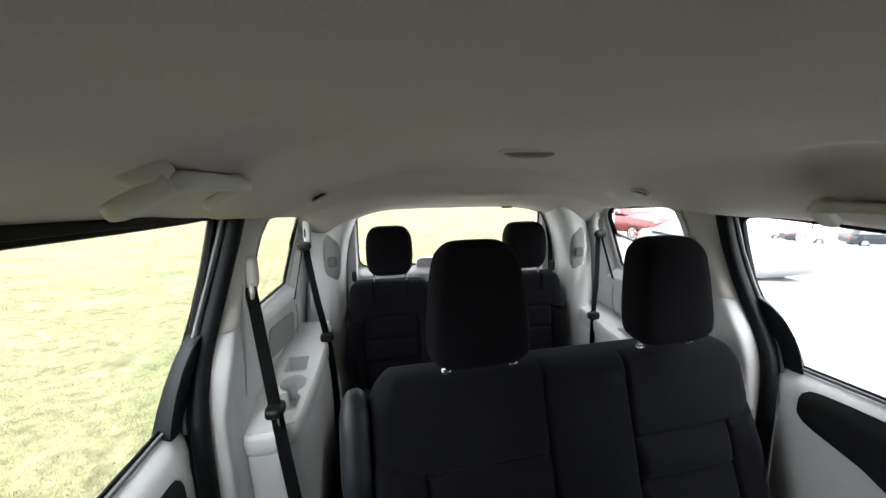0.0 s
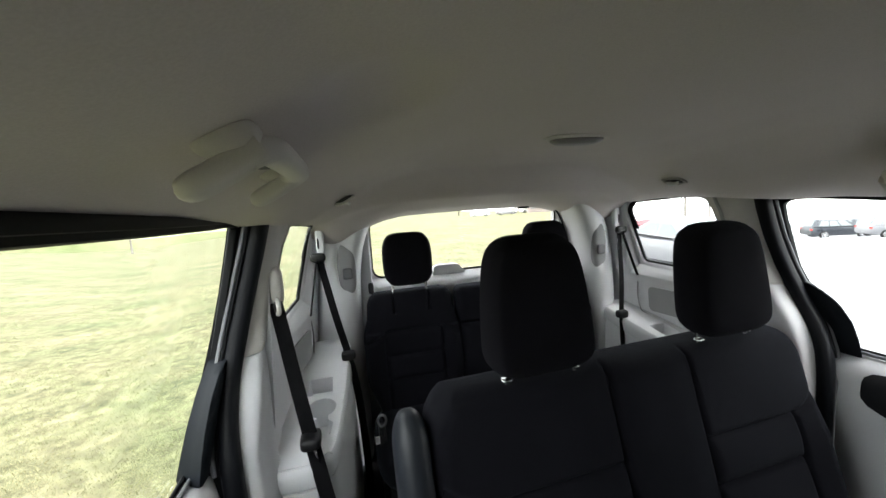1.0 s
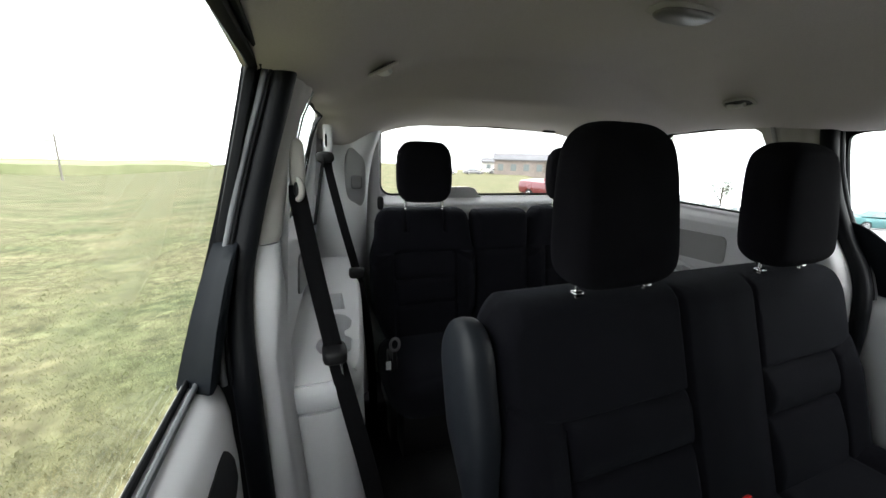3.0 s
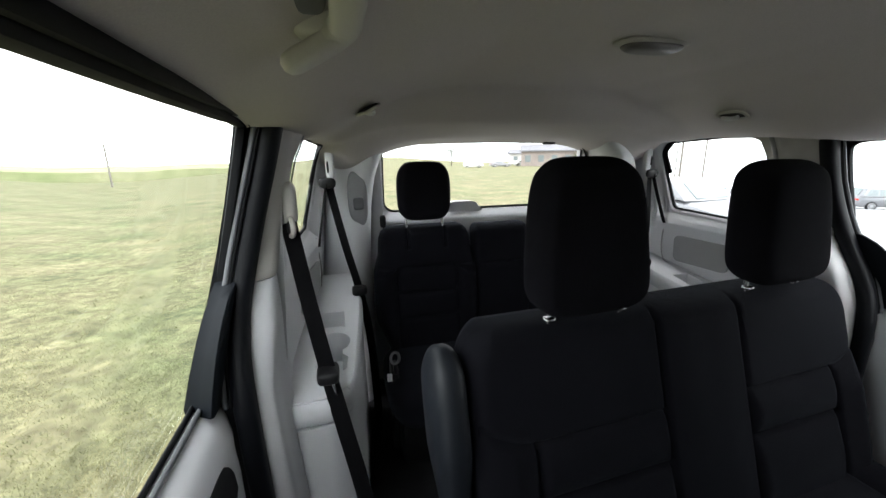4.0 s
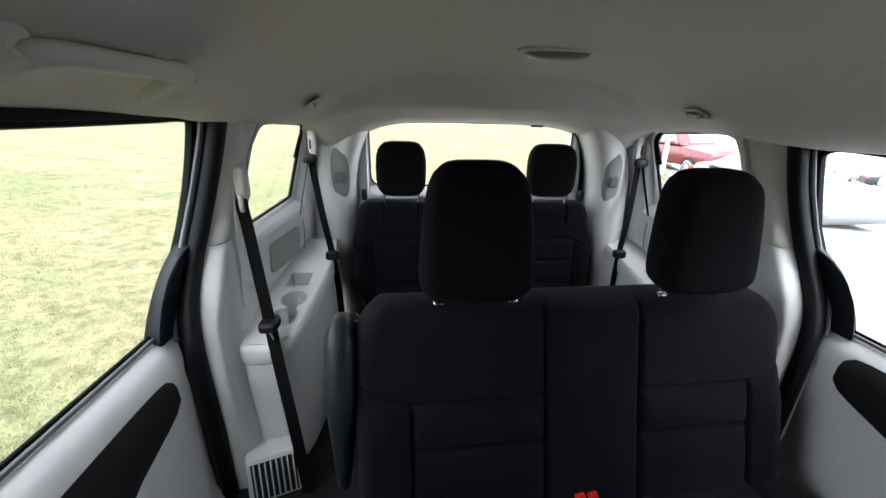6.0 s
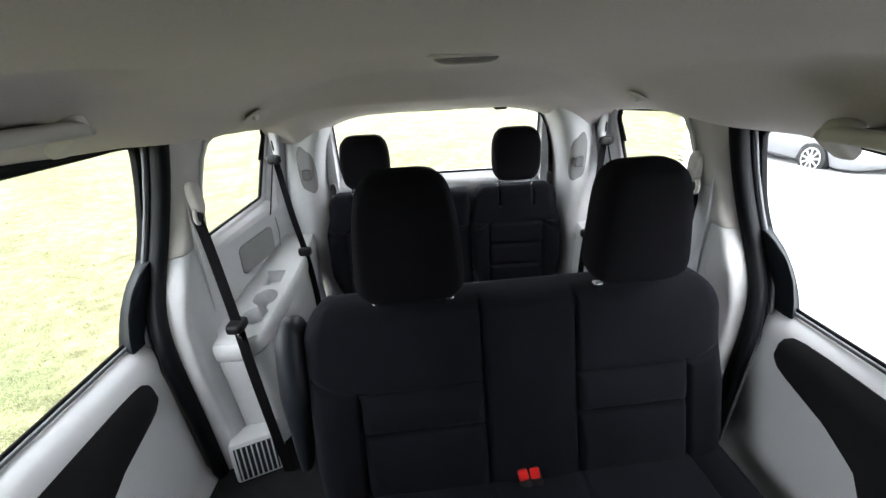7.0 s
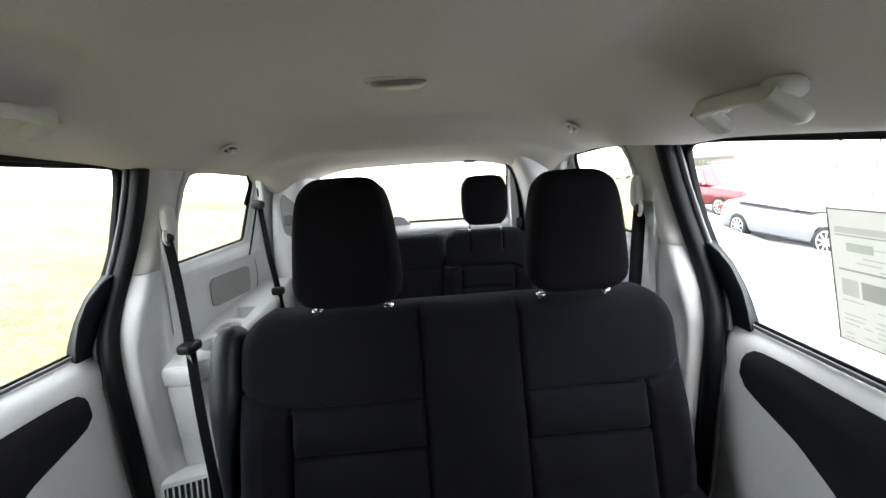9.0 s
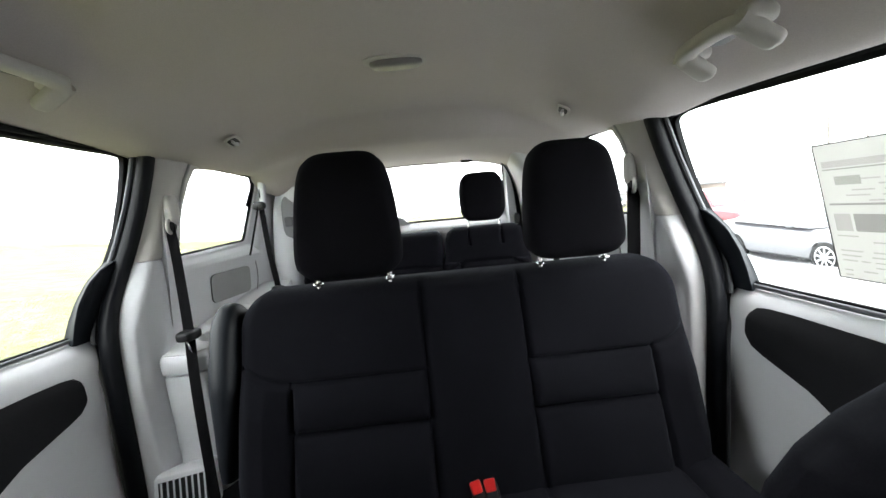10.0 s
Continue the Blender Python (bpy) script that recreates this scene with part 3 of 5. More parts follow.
    # rubber seals between door and pillar
    levels = [1.475, 1.43, 1.38, 1.30, 1.20, 1.10, 1.02, 0.95, 0.85, 0.62, 0.39]
    base = smooth_path([(side * (edge_x(z) + 0.012), edge_y(z) - 0.010, z) for z in levels], 7)
    part("door_seal", sweep(base, 0.021, 0.021, seg=16, power=2.6), RUBBER_SEAL, wall, "black rubber door seal")
    fr, bk = [], []
    for z in np.linspace(0.385, 1.495, 48):
        x0, x1 = edge_x(z) + 0.010, (max(glass_x(z) + 0.012, edge_x(z) + 0.04) if z > 0.93 else 0.90)
        fr.append([(side * (x0 + (x1 - x0) * f), edge_y(z) - 0.006 - 0.012 * f, z) for f in (0, 0.25, 0.5, 0.75, 1)])
        bk.append([(p[0], p[1] + 0.03, z) for p in fr[-1]])
    part("door_jamb", shell(fr, bk), RUBBER, wall, "black door jamb")
    strip = [(side * (edge_x(z) + 0.042), edge_y(z) - 0.026, z) for z in np.linspace(0.93, 1.49, 30)]
    part("jamb_strip", sweep(strip, 0.0055, 0.006, seg=10), STRIP_GREY, wall, "mid grey jamb strip")
    part("seal_lip", sweep([(p[0] - side * 0.010, p[1] + 0.002, p[2]) for p in strip], 0.004, 0.007, seg=8), RUBBER, wall, "black rubber seal lip")
    # rail between headliner and window
    part("roof_rail", side_patch([(rail_z + 0.012, 0.28, 1.36), (1.50, 0.28, 1.36)], side, lambda y, z: 0.785 + (1.45 - z) * 0.4, 0.014, ny=10, nz=5, roll=0.0), HEADLINER, wall)
    # front half, behind the camera: pillar, door, and added boards blocking its window's light
    part("front_pillar", box((side * 0.80 - 0.04, 0.24, 0.40), (side * 0.80 + 0.04, 0.34, 1.49), 0.01), TRIM_WARM, wall)
    part("front_door_panel", side_patch([(0.40, -1.05, 0.24), (0.85, -1.05, 0.24), (0.953, -1.05, 0.24)], side, door_x, 0.03, ny=8, nz=14, roll=0.01), TRIM, wall)
    part("front_rail", box((side * 0.80 - 0.035, -1.05, 1.43), (side * 0.80 + 0.035, 0.25, 1.50), 0.01), HEADLINER, wall)
    part("window_block_fore", box((side * 0.84 - 0.03, -1.02, 0.94), (side * 0.84 + 0.03, -0.35, 1.45), 0.01), TRIM_WARM, wall)
    part("window_block_aft", box((side * 0.84 - 0.03, -0.36, 0.94), (side * 0.84 + 0.03, 0.26, 1.45), 0.01), TRIM_WARM, wall)
    for ob in (wall, door):
        ob.location.y = 0.03 if side < 0 else -0.015
    return wall, door


side_wall(-1, "wall_left", "door_1")
side_wall(1, "wall_right", "door_2")

# front: bulkhead, and an added unseen panel shutting out the windscreen's light
front_wall = thing("wall_front", "plain dark dashboard bulkhead with an added light-blocking panel above it", "wall", kind="structure")
part("bulkhead", box((-0.86, -1.08, 0.40), (0.86, -0.98, 0.98), 0.02), BLACK_PLASTIC, front_wall)
part("windscreen_block", box((-0.86, -1.06, 0.97), (0.86, -1.0, 1.62), 0.01), BLACK_PLASTIC, front_wall)


# tailgate
gate = thing("tailgate", "closed tailgate with light grey trim round the rear window", "tailgate", kind="structure")


def gate_y(z):
    return 2.085 - (z - 0.9) * 0.09


def gate_shell(outer, inner, thick=0.04):
    bm, rows = bmesh.new(), []
    ledge = lambda z: -0.048 * min(1, max(0, (1.162 - z) / 0.034))
    for f, off in ((0, thick), (0, 0), (0.3, -0.004), (0.6, -0.006), (0.9, -0.003), (0.945, 0), (0.955, 0), (0.967, 0.0), (0.98, 0.002), (0.995, 0.004), (1, 0.012), (1, thick)):
        rows.append([bm.verts.new((a + (c - a) * f, gate_y(b + (d - b) * f) + off + (ledge(b + (d - b) * f) if off < thick else 0), b + (d - b) * f)) for (a, b), (c, d) in zip(outer, inner)])
    grid_faces(bm, rows + [rows[0]], closed=True)
    return bm


g_out = rounded_loop(-0.54, 0.54, 0.40, 1.475, 0.02, 8)
g_in = rounded_loop(-0.452, 0.432, 1.165, 1.438, (0.05, 0.05, 0.045, 0.045), 8)
part("tailgate_trim", gate_shell(g_out, g_in), TRIM, gate)
part("window_seal", sweep([(x, gate_y(z) + 0.008, z) for x, z in g_in], 0.005, 0.005, up=(0, 1, 0), closed=True), RUBBER, gate)
hump = [(-0.185, 1.155), (-0.18, 1.188), (-0.165, 1.196), (-0.085, 1.196), (-0.062, 1.19), (-0.045, 1.17), (-0.03, 1.158)]
part("trim_hump", shell([[(x, gate_y(z) - 0.008, z) for x, z in hump], [(x, gate_y(1.14) - 0.012, 1.14) for x, z in hump]],
                        [[(x, gate_y(z) + 0.02, z) for x, z in hump], [(x, gate_y(1.14) + 0.02, 1.14) for x, z in hump]]), TRIM, gate, smooth=False)
gb = bmesh.new()
gb.faces.new([gb.verts.new((x, gate_y(z) + 0.02, z)) for x, z in g_in])
gpane = part("pane", gb, GLASS, gate, smooth=False)
gpane.visible_shadow = False
part("latch", superbox((0.262, 2.035, 1.432), (0.028, 0.012, 0.008), (6, 4, 4), n=5), BLACK_PLASTIC, gate, "small black latch under the header")
g_seal = [(-0.512, 0.45), (-0.512, 0.9), (-0.508, 1.15), (-0.495, 1.28), (-0.462, 1.38), (-0.40, 1.428), (-0.25, 1.446), (0, 1.452)]
path = smooth_path([(x, 2.035 - (0.02 if z > 1.4 else 0), z) for x, z in g_seal] + [(-x, 2.035 - (0.02 if z > 1.4 else 0), z) for x, z in g_seal[-2::-1]], 6)
part("gate_seal", sweep([p - Vector((0.016, 0, 0)) for p in path], 0.011, 0.010, up=(0, 1, 0), seg=10, taper=lambda t: 0.35 + 0.65 * min(1, max(0, (abs(t - 0.5) - 0.24) / 0.08))), RUBBER, gate, "black rubber tailgate seal")
# ---- seats ----
def seat_back(x0, x1, z0, z1, face, thick, grooves, r=0.07, nx=90, nz=60, bulge=0.0, skirt=0.0, slope=None):
    """An upholstered backrest: its face y = face(z), corners rounded by r, seams cut by grooves(x, z)."""
    cx, hx = (x0 + x1) / 2, (x1 - x0) / 2
    fr, bk = [], []
    for i in range(nz):
        v = i / (nz - 1)
        z = z0 + (z1 - z0) * (1 - (1 - v) ** 1.35)
        top = max(0.0, (z - (z1 - r)) / r)
        inset = r * (1 - math.sqrt(max(0, 1 - top * top)))
        inset = interp(z, slope) if slope else inset
        low = max(0.0, (z0 + 0.15 - z) / 0.15) * skirt
        w = hx - inset - low
        a, b = [], []
        for k in range(nx):
            u = -math.cos(math.pi * k / (nx - 1))
            u = 0.55 * u + 0.45 * (2 * k / (nx - 1) - 1)
            x = cx + u * w
            e = max(0.0, min(1.0, min(w - abs(x - cx), (z1 - z) * 1.2 + 0.0005) / 0.05))
            rim = (1 - (1 - e) ** 2.4) ** (1 / 2.4)
            d = thick * 0.5 * rim + bulge * (1 - u * u)
            a.append((x, face(z) + thick * 0.5 - d + grooves(x, z) * rim, z))
            b.append((x, face(z) + thick * 0.5 + thick * 0.5 * rim, z))
        fr.append(a)
        bk.append(b)
    return shell(fr, bk)


def seam(d, w=0.007, depth=0.008):
    return depth * math.exp(-(d / w) ** 2)


# second row bench
bench = thing("bench_seat", "black cloth two-place bench seat with stitched panels", "car seat", at=(0, 0, 0.40))
bench_face = lambda z: 0.985 + (z - 0.56) * 0.30


def bench_grooves(x, z):
    g = 0.0
    g += seam(x - 0.040, 0.006, 0.012) + seam(x - 0.292, 0.006, 0.012)
    g -= 0.010 * math.exp(-((x - 0.166) / 0.10) ** 4)
    for lo, hi in ((-0.29, 0.040), (0.292, 0.605)):
        if lo - 0.004 < x < hi + 0.004:
            for zz in (0.817, 0.705):
                g += seam(z - zz, 0.0055, 0.011)
            inside = min(1, max(0, (0.817 - z) / 0.02)) * min(1, max(0, min(x - lo, hi - x) / 0.02))
            g += 0.010 * inside
            cyc = (0.817 - z) / 0.112 if z > 0.705 else min(1, (0.705 - z) / 0.19)
            g -= 0.021 * inside * max(0.0, math.sin(math.pi * cyc)) ** 0.7
    g += (seam(x + 0.29, 0.006, 0.011) + seam(x - 0.605, 0.006, 0.011)) * min(1, max(0, (0.824 - z) / 0.025))
    for edge, corner in ((-0.41, -0.29), (0.705, 0.605)):
        t = (x - corner) / (edge - corner)
        if 0 < t < 1:
            g += seam(z - (0.817 + 0.045 * t ** 1.5), 0.008, 0.009)
    if x < -0.29:
        g -= 0.022 * min(1, (-0.29 - x) / 0.06) * min(1, max(0, (0.86 - z) / 0.1))
    if x > 0.605:
        g -= 0.022 * min(1, (x - 0.605) / 0.06) * min(1, max(0, (0.86 - z) / 0.1))
    return g


def add(name, bm, mat, parent, label=""):
    """A part given in world coordinates under a parent that stands elsewhere."""
    bmesh.ops.translate(bm, verts=bm.verts, vec=-Vector(parent.location))
    return part(name, bm, mat, parent, label)


add("backrest", seat_back(-0.425, 0.715, 0.47, 1.035, bench_face, 0.135, bench_grooves, r=0.092, nx=230, nz=130, skirt=0.02), FABRIC, bench)


def bench_top(x, y):
    z = 0.545 - (1.0 - y) * 0.02
    e = min(x + 0.42, 0.735 - x)
    z += 0.030 * math.exp(-((e - 0.06) / 0.045) ** 2)
    z -= seam(x - 0.04, 0.008, 0.012) + seam(x - 0.292, 0.008, 0.012) + seam(e - 0.115, 0.008, 0.012)
    q = min(1, max(0, min(e, (y - 0.50) * 1.2, 0.09) / 0.05))
    return z - 0.055 * (1 - (1 - (1 - q) ** 2.2) ** (1 / 2.2))


bx, by = np.linspace(-0.42, 0.735, 130), np.linspace(0.50, 1.06, 50)
add("seat_cushion", shell([[(x, y, bench_top(x, y)) for x in bx] for y in by], [[(x, y, 0.42) for x in bx] for y in by]), FABRIC, bench)
add("seat_base", box((-0.36, 0.56, 0.398), (0.67, 1.12, 0.45), 0.01), BLACK_PLASTIC, bench)
# raised armrest on the aisle side
arm = smooth_path([(-0.450, 1.055, 0.60), (-0.450, 1.10, 0.74), (-0.450, 1.145, 0.88), (-0.449, 1.163, 0.935), (-0.448, 1.176, 0.975), (-0.448, 1.188, 1.006)], 8)
add("armrest", sweep([p + Vector((-0.008, 0, 0)) for p in arm], 0.039, 0.070, up=(1, 0, 0), seg=24, power=2.7, taper=lambda t: min(1, (0.35 + 2.2 * t) if t < 0.3 else 1, math.sqrt(max(0.0005, 1 - ((t - 0.56) / 0.44) ** 2)) if t > 0.56 else 1)), VINYL, bench, "dark blue-grey vinyl armrest, raised")
for hx, hz, hw, hh, posts in ((-0.133, 1.212, 0.134, 0.162, (-0.222, -0.038)), (0.455, 1.204, 0.128, 0.155, (0.362, 0.535))):
    taper = lambda t: 1 - 0.085 * (t + 1) ** 1.3 * 0.9 - 0.09 * max(0, t) ** 2 - 0.03 * max(0, -t) ** 6
    add("headrest", superbox((hx, 1.168, hz), (hw * 1.05, 0.062, hh), (5, 3, 6.5), taper, 24, 0.12), SHADED_CLOTH, bench)
    for p in posts:
        add("headrest_post", sweep([(p, 1.160, 1.09), (p, 1.157, 1.01)], 0.0065, seg=12), CHROME, bench, "chrome headrest post")
        add("collar", superbox((p, 1.153, 1.040), (0.013, 0.011, 0.005), (3, 3, 3), n=10), CHROME, bench, "bright chrome post collar")
bench.matrix_world = pose(0.071, 0.035, 0.408, 0, 0, 2.9)
# red buckles
for k, bxx in enumerate((0.141, 0.172)):
    buckle = thing("seat_belt_buckle", "black belt buckle with a bright red release button", "belt buckle", "belt buckles", at=(bxx + 0.013, 0.998 + 0.05 * bxx, 0.548))
    part("body", superbox((0, 0, 0.012), (0.0155, 0.012, 0.030), (5, 5, 5), n=6), BLACK_PLASTIC, buckle)
    part("button", superbox((0, -0.008, 0.030), (0.0128, 0.009, 0.0135), (7, 7, 7), n=6), RED, buckle, "bright red release button")
    buckle.rotation_euler = (radians(-32), radians(-13), radians(6 - 12 * k))


# third row: two outer places and a middle one
def third_seat(cx, hw, ztop, slits, label):
    s = thing("third_row_seat", label, "car seat", "third row seats", at=(cx, 1.9, 0.40))
    face = lambda z: 1.865 + (z - 0.9) * 0.14

    def g(x, z):
        q = 0.0
        if slits:
            for p in (-0.072, 0.072):
                if z > ztop - 0.085:
                    q += seam(x - cx - p, 0.005, 0.012)
            q += seam(z - (ztop - 0.155 - 0.03 * max(0, abs(x - cx) - 0.10) / 0.07), 0.007, 0.010)
            if abs(x - cx) < 0.118:
                for zz in (ztop - 0.25, ztop - 0.345):
                    q += seam(z - zz, 0.007, 0.009)
            if z < ztop - 0.155:
                q += seam(abs(x - cx) - 0.118, 0.006, 0.009)
                q -= 0.014 * min(1, max(0, abs(x - cx) - 0.123) / 0.03)
        else:
            q += seam(z - (ztop - 0.155), 0.007, 0.010)
        return q
    add("backrest", seat_back(cx - hw, cx + hw, 0.62, ztop, face, 0.10, g, r=0.035 if slits else 0.03, nx=90, nz=90, skirt=0.05 if slits else 0, slope=[(0.62, 0.01), (0.8, 0.0), (0.955, 0.0), (0.985, 0.008), (1.02, 0.019), (1.08, 0.024), (1.105, 0.034), (1.120, 0.050), (1.128, 0.072)] if slits else None), FABRIC, s)
    add("seat_cushion", superbox((cx, 1.72, 0.60), (hw * 0.98, 0.20, 0.075), (6, 4, 3), n=14), FABRIC, s)
    add("seat_base", box((cx - hw * 0.8, 1.56, 0.398), (cx + hw * 0.8, 1.95, 0.57), 0.01), BLACK_PLASTIC, s)
    return s


for cx in (-0.314, 0.309):
    s = third_seat(cx, 0.203, 1.128, True, "black cloth rear seat with stitched panels and headrest")
    taper = lambda t: 1 - 0.10 * max(0, t) ** 2 - 0.05 * max(0, -t) ** 2
    add("headrest", superbox((cx, 1.93, 1.257), (0.101, 0.05, 0.108), (5, 3, 4.5), taper, 18, 0.06), SHADED_CLOTH, s)
    for d in (-0.070, 0.070):
        add("headrest_post", sweep([(cx + d, 1.928, 1.17), (cx + d, 1.926, 1.11)], 0.006, seg=10), CHROME, s, "chrome headrest post")
    sgn = math.copysign(1, cx)
    add("release_lever", superbox((cx + sgn * 0.155, 1.955, 1.145), (0.011, 0.01, 0.024), (4, 4, 4), n=5), BLACK_PLASTIC, s, "black release lever")
third_seat(-0.003, 0.120, 1.120, False, "narrow black cloth middle rear seat without headrest")

# folding latch between the tray and the rear seat
latch = thing("seat_latch", "dark seat latch with a white tag beside the rear seat", "latch", at=(-0.485, 1.66, 0.40))
part("bracket", box((-0.012, -0.02, -0.002), (0.012, 0.05, 0.30), 0.004), BLACK_PLASTIC, latch)
part("loop", sweep([(0.014 * math.cos(a), -0.028, 0.350 + 0.020 * math.sin(a)) for a in np.linspace(0, 2 * math.pi, 17)[:-1]], 0.0045, closed=True, up=(0, 1, 0)), DARK_GREY, latch, "dark grey pull loop")
part("stem", box((-0.006, -0.03, 0.29), (0.006, -0.018, 0.332), 0.002, 1), BLACK_PLASTIC, latch)
part("tag", box((-0.028, -0.03, 0.268), (-0.012, -0.026, 0.296), 0.001, 1), WHITE_PAINT, latch, "small white tag")

# front seat whose shoulder shows at the end
front_seat = thing("front_seat", "black cloth front seat with a chrome headrest collar", "car seat", at=(0.52, 0.5, 0.40))
add("backrest", seat_back(0.408, 0.85, 0.46, 0.985, lambda z: 0.435 + (z - 0.5) * 0.20, 0.09, lambda x, z: seam(z - 0.955, 0.005, 0.005), r=0.16, nx=90, nz=90, slope=[(0.5, 0.0), (0.79, 0.0), (0.82, 0.006), (0.85, 0.014), (0.88, 0.030), (0.915, 0.068), (0.945, 0.118), (0.968, 0.175), (0.985, 0.212)]), FABRIC, front_seat)
add("seat_cushion", superbox((0.52, 0.17, 0.50), (0.24, 0.27, 0.10), (6, 5, 4), n=12), FABRIC, front_seat)
add("seat_base", box((0.34, 0.0, 0.398), (0.70, 0.42, 0.46), 0.01), BLACK_PLASTIC, front_seat)
for p in (0.605, 0.70):
    add("collar", superbox((p, 0.578, 0.980), (0.024, 0.016, 0.009), (4, 4, 3), n=5), CHROME, front_seat, "chrome post collar")


# ---- seat belts ----
def ribbon(points, width, thick=0.0016, across=(0, 1, 0)):
    return sweep(smooth_path(points, 8), width / 2, thick, up=across, seg=8, power=6)


def shoulder_belt(side):
    b = thing("seat_belt", "black webbing shoulder belt hanging from the grey pillar guide", "seat belt", "seat belts")
    if side < 0:
        run = [(-0.734, 1.412, 1.245), (-0.722, 1.402, 1.17), (-0.704, 1.380, 1.06), (-0.674, 1.338, 0.905), (-0.650, 1.298, 0.80), (-0.612, 1.244, 0.63), (-0.580, 1.206, 0.405)]
    else:
        run = [(0.738, 1.422, 1.235), (0.724, 1.402, 1.16), (0.714, 1.388, 1.06), (0.704, 1.372, 0.92), (0.698, 1.30, 0.81), (0.69, 1.24, 0.63), (0.68, 1.20, 0.405)]
    part("webbing", ribbon(run, 0.037 if side < 0 else 0.045, across=(1.0 * side, 0.15, 0)), BELT, b)
    part("guide_cover", superbox((side * 0.728, 1.424, 1.286), (0.015, 0.023, 0.050), (3, 3, 4), n=12), TRIM_WARM, b, "pale grey height adjuster cover")
    part("ring", sweep([(side * (0.731 + 0.010 * math.cos(a)), 1.414 + 0.030 * math.cos(a), 1.236 + 0.021 * math.sin(a)) for a in np.linspace(0, 2 * math.pi, 21)[:-1]], 0.006, closed=True, up=(1, 0, 0)), TRIM_WARM, b, "pale grey belt ring")
    part("ring_opening", superbox((side * 0.727, 1.410, 1.236), (0.010, 0.020, 0.016), (3, 3, 3), n=8), BLACK_PLASTIC, b, "dark slot in the belt ring")
    part("bead", superbox((side * 0.674 if side < 0 else 0.704, 1.336 if side < 0 else 1.372, 0.903), (0.025, 0.034, 0.016), (4, 4, 4), n=8), BLACK_PLASTIC, b, "black belt stop")
    tongue = box((-0.014, -0.0025, -0.05), (0.014, 0.0025, 0), 0.002, 1)
    bmesh.ops.rotate(tongue, verts=tongue.verts, cent=(0, 0, 0), matrix=Euler((0.25, side * -0.2, side * 1.2)).to_matrix())
    bmesh.ops.translate(tongue, verts=tongue.verts, vec=(-0.668, 1.316, 0.896) if side < 0 else (0.700, 1.352, 0.912))
    part("tongue", tongue, CHROME, b, "steel belt tongue")
    return b


def rear_belt(side):
    b = thing("rear_seat_belt", "black webbing rear belt hanging from the rear pillar", "seat belt", "rear seat belts")
    part("webbing", ribbon([(side * 0.652, 1.874, 1.312), (side * 0.645, 1.864, 1.25), (side * 0.612, 1.812, 1.09), (side * 0.578, 1.772, 0.945), (side * 0.555, 1.735, 0.80), (side * 0.545, 1.70, 0.60), (side * 0.545, 1.68, 0.41)], 0.026, across=(1.0 * side, 0.1, 0)), BELT, b)
    guide = part("guide", superbox((side * 0.645, 1.888, 1.368), (0.015, 0.014, 0.062), (3, 3, 4), n=8), TRIM, b, "pale grey belt guide")
    part("guide_slot", superbox((side * 0.652, 1.874, 1.352), (0.0035, 0.003, 0.020), (3, 3, 3), n=6), BLACK_PLASTIC, guide, "dark slot in the guide")
    part("loop", superbox((side * 0.657, 1.868, 1.300), (0.028, 0.012, 0.018), (3, 3, 3), n=8), BLACK_PLASTIC, b, "black belt loop")
    part("bead", superbox((side * 0.578, 1.77, 0.945), (0.025, 0.017, 0.017), (4, 4, 4), n=8), BLACK_PLASTIC, b, "black belt stop")
    part("return_webbing", ribbon([(side * 0.662, 1.868, 1.297), (side * 0.676, 1.850, 1.22), (side * 0.694, 1.822, 1.118), (side * 0.698, 1.815, 1.095)], 0.026, across=(0.25 * side, 1, 0)), BELT, b, "black webbing running into the panel")
    return b


for s in (-1, 1):
    shoulder_belt(s)
    rear_belt(s)

# ---- floor vent at the pillar's foot ----
vent = thing("floor_vent", "light grey vent with dark vertical slots", "air vent", at=(-0.672, 1.215, 0.40))
part("housing", box((-0.074, -0.022, -0.002), (0.074, 0.08, 0.138), 0.012), TRIM, vent)
part("backing", box((-0.060, -0.0245, 0.010), (0.060, -0.0215, 0.122)), BLACK_PLASTIC, vent, "dark vent opening")
for k in range(8):
    x = -0.0525 + 0.105 * k / 7
    part("slat", box((x - 0.0022, -0.0275, 0.010), (x + 0.0022, -0.0235, 0.122), 0.001, 1), TRIM, vent)
vent.rotation_euler = (radians(-14), 0, radians(20))


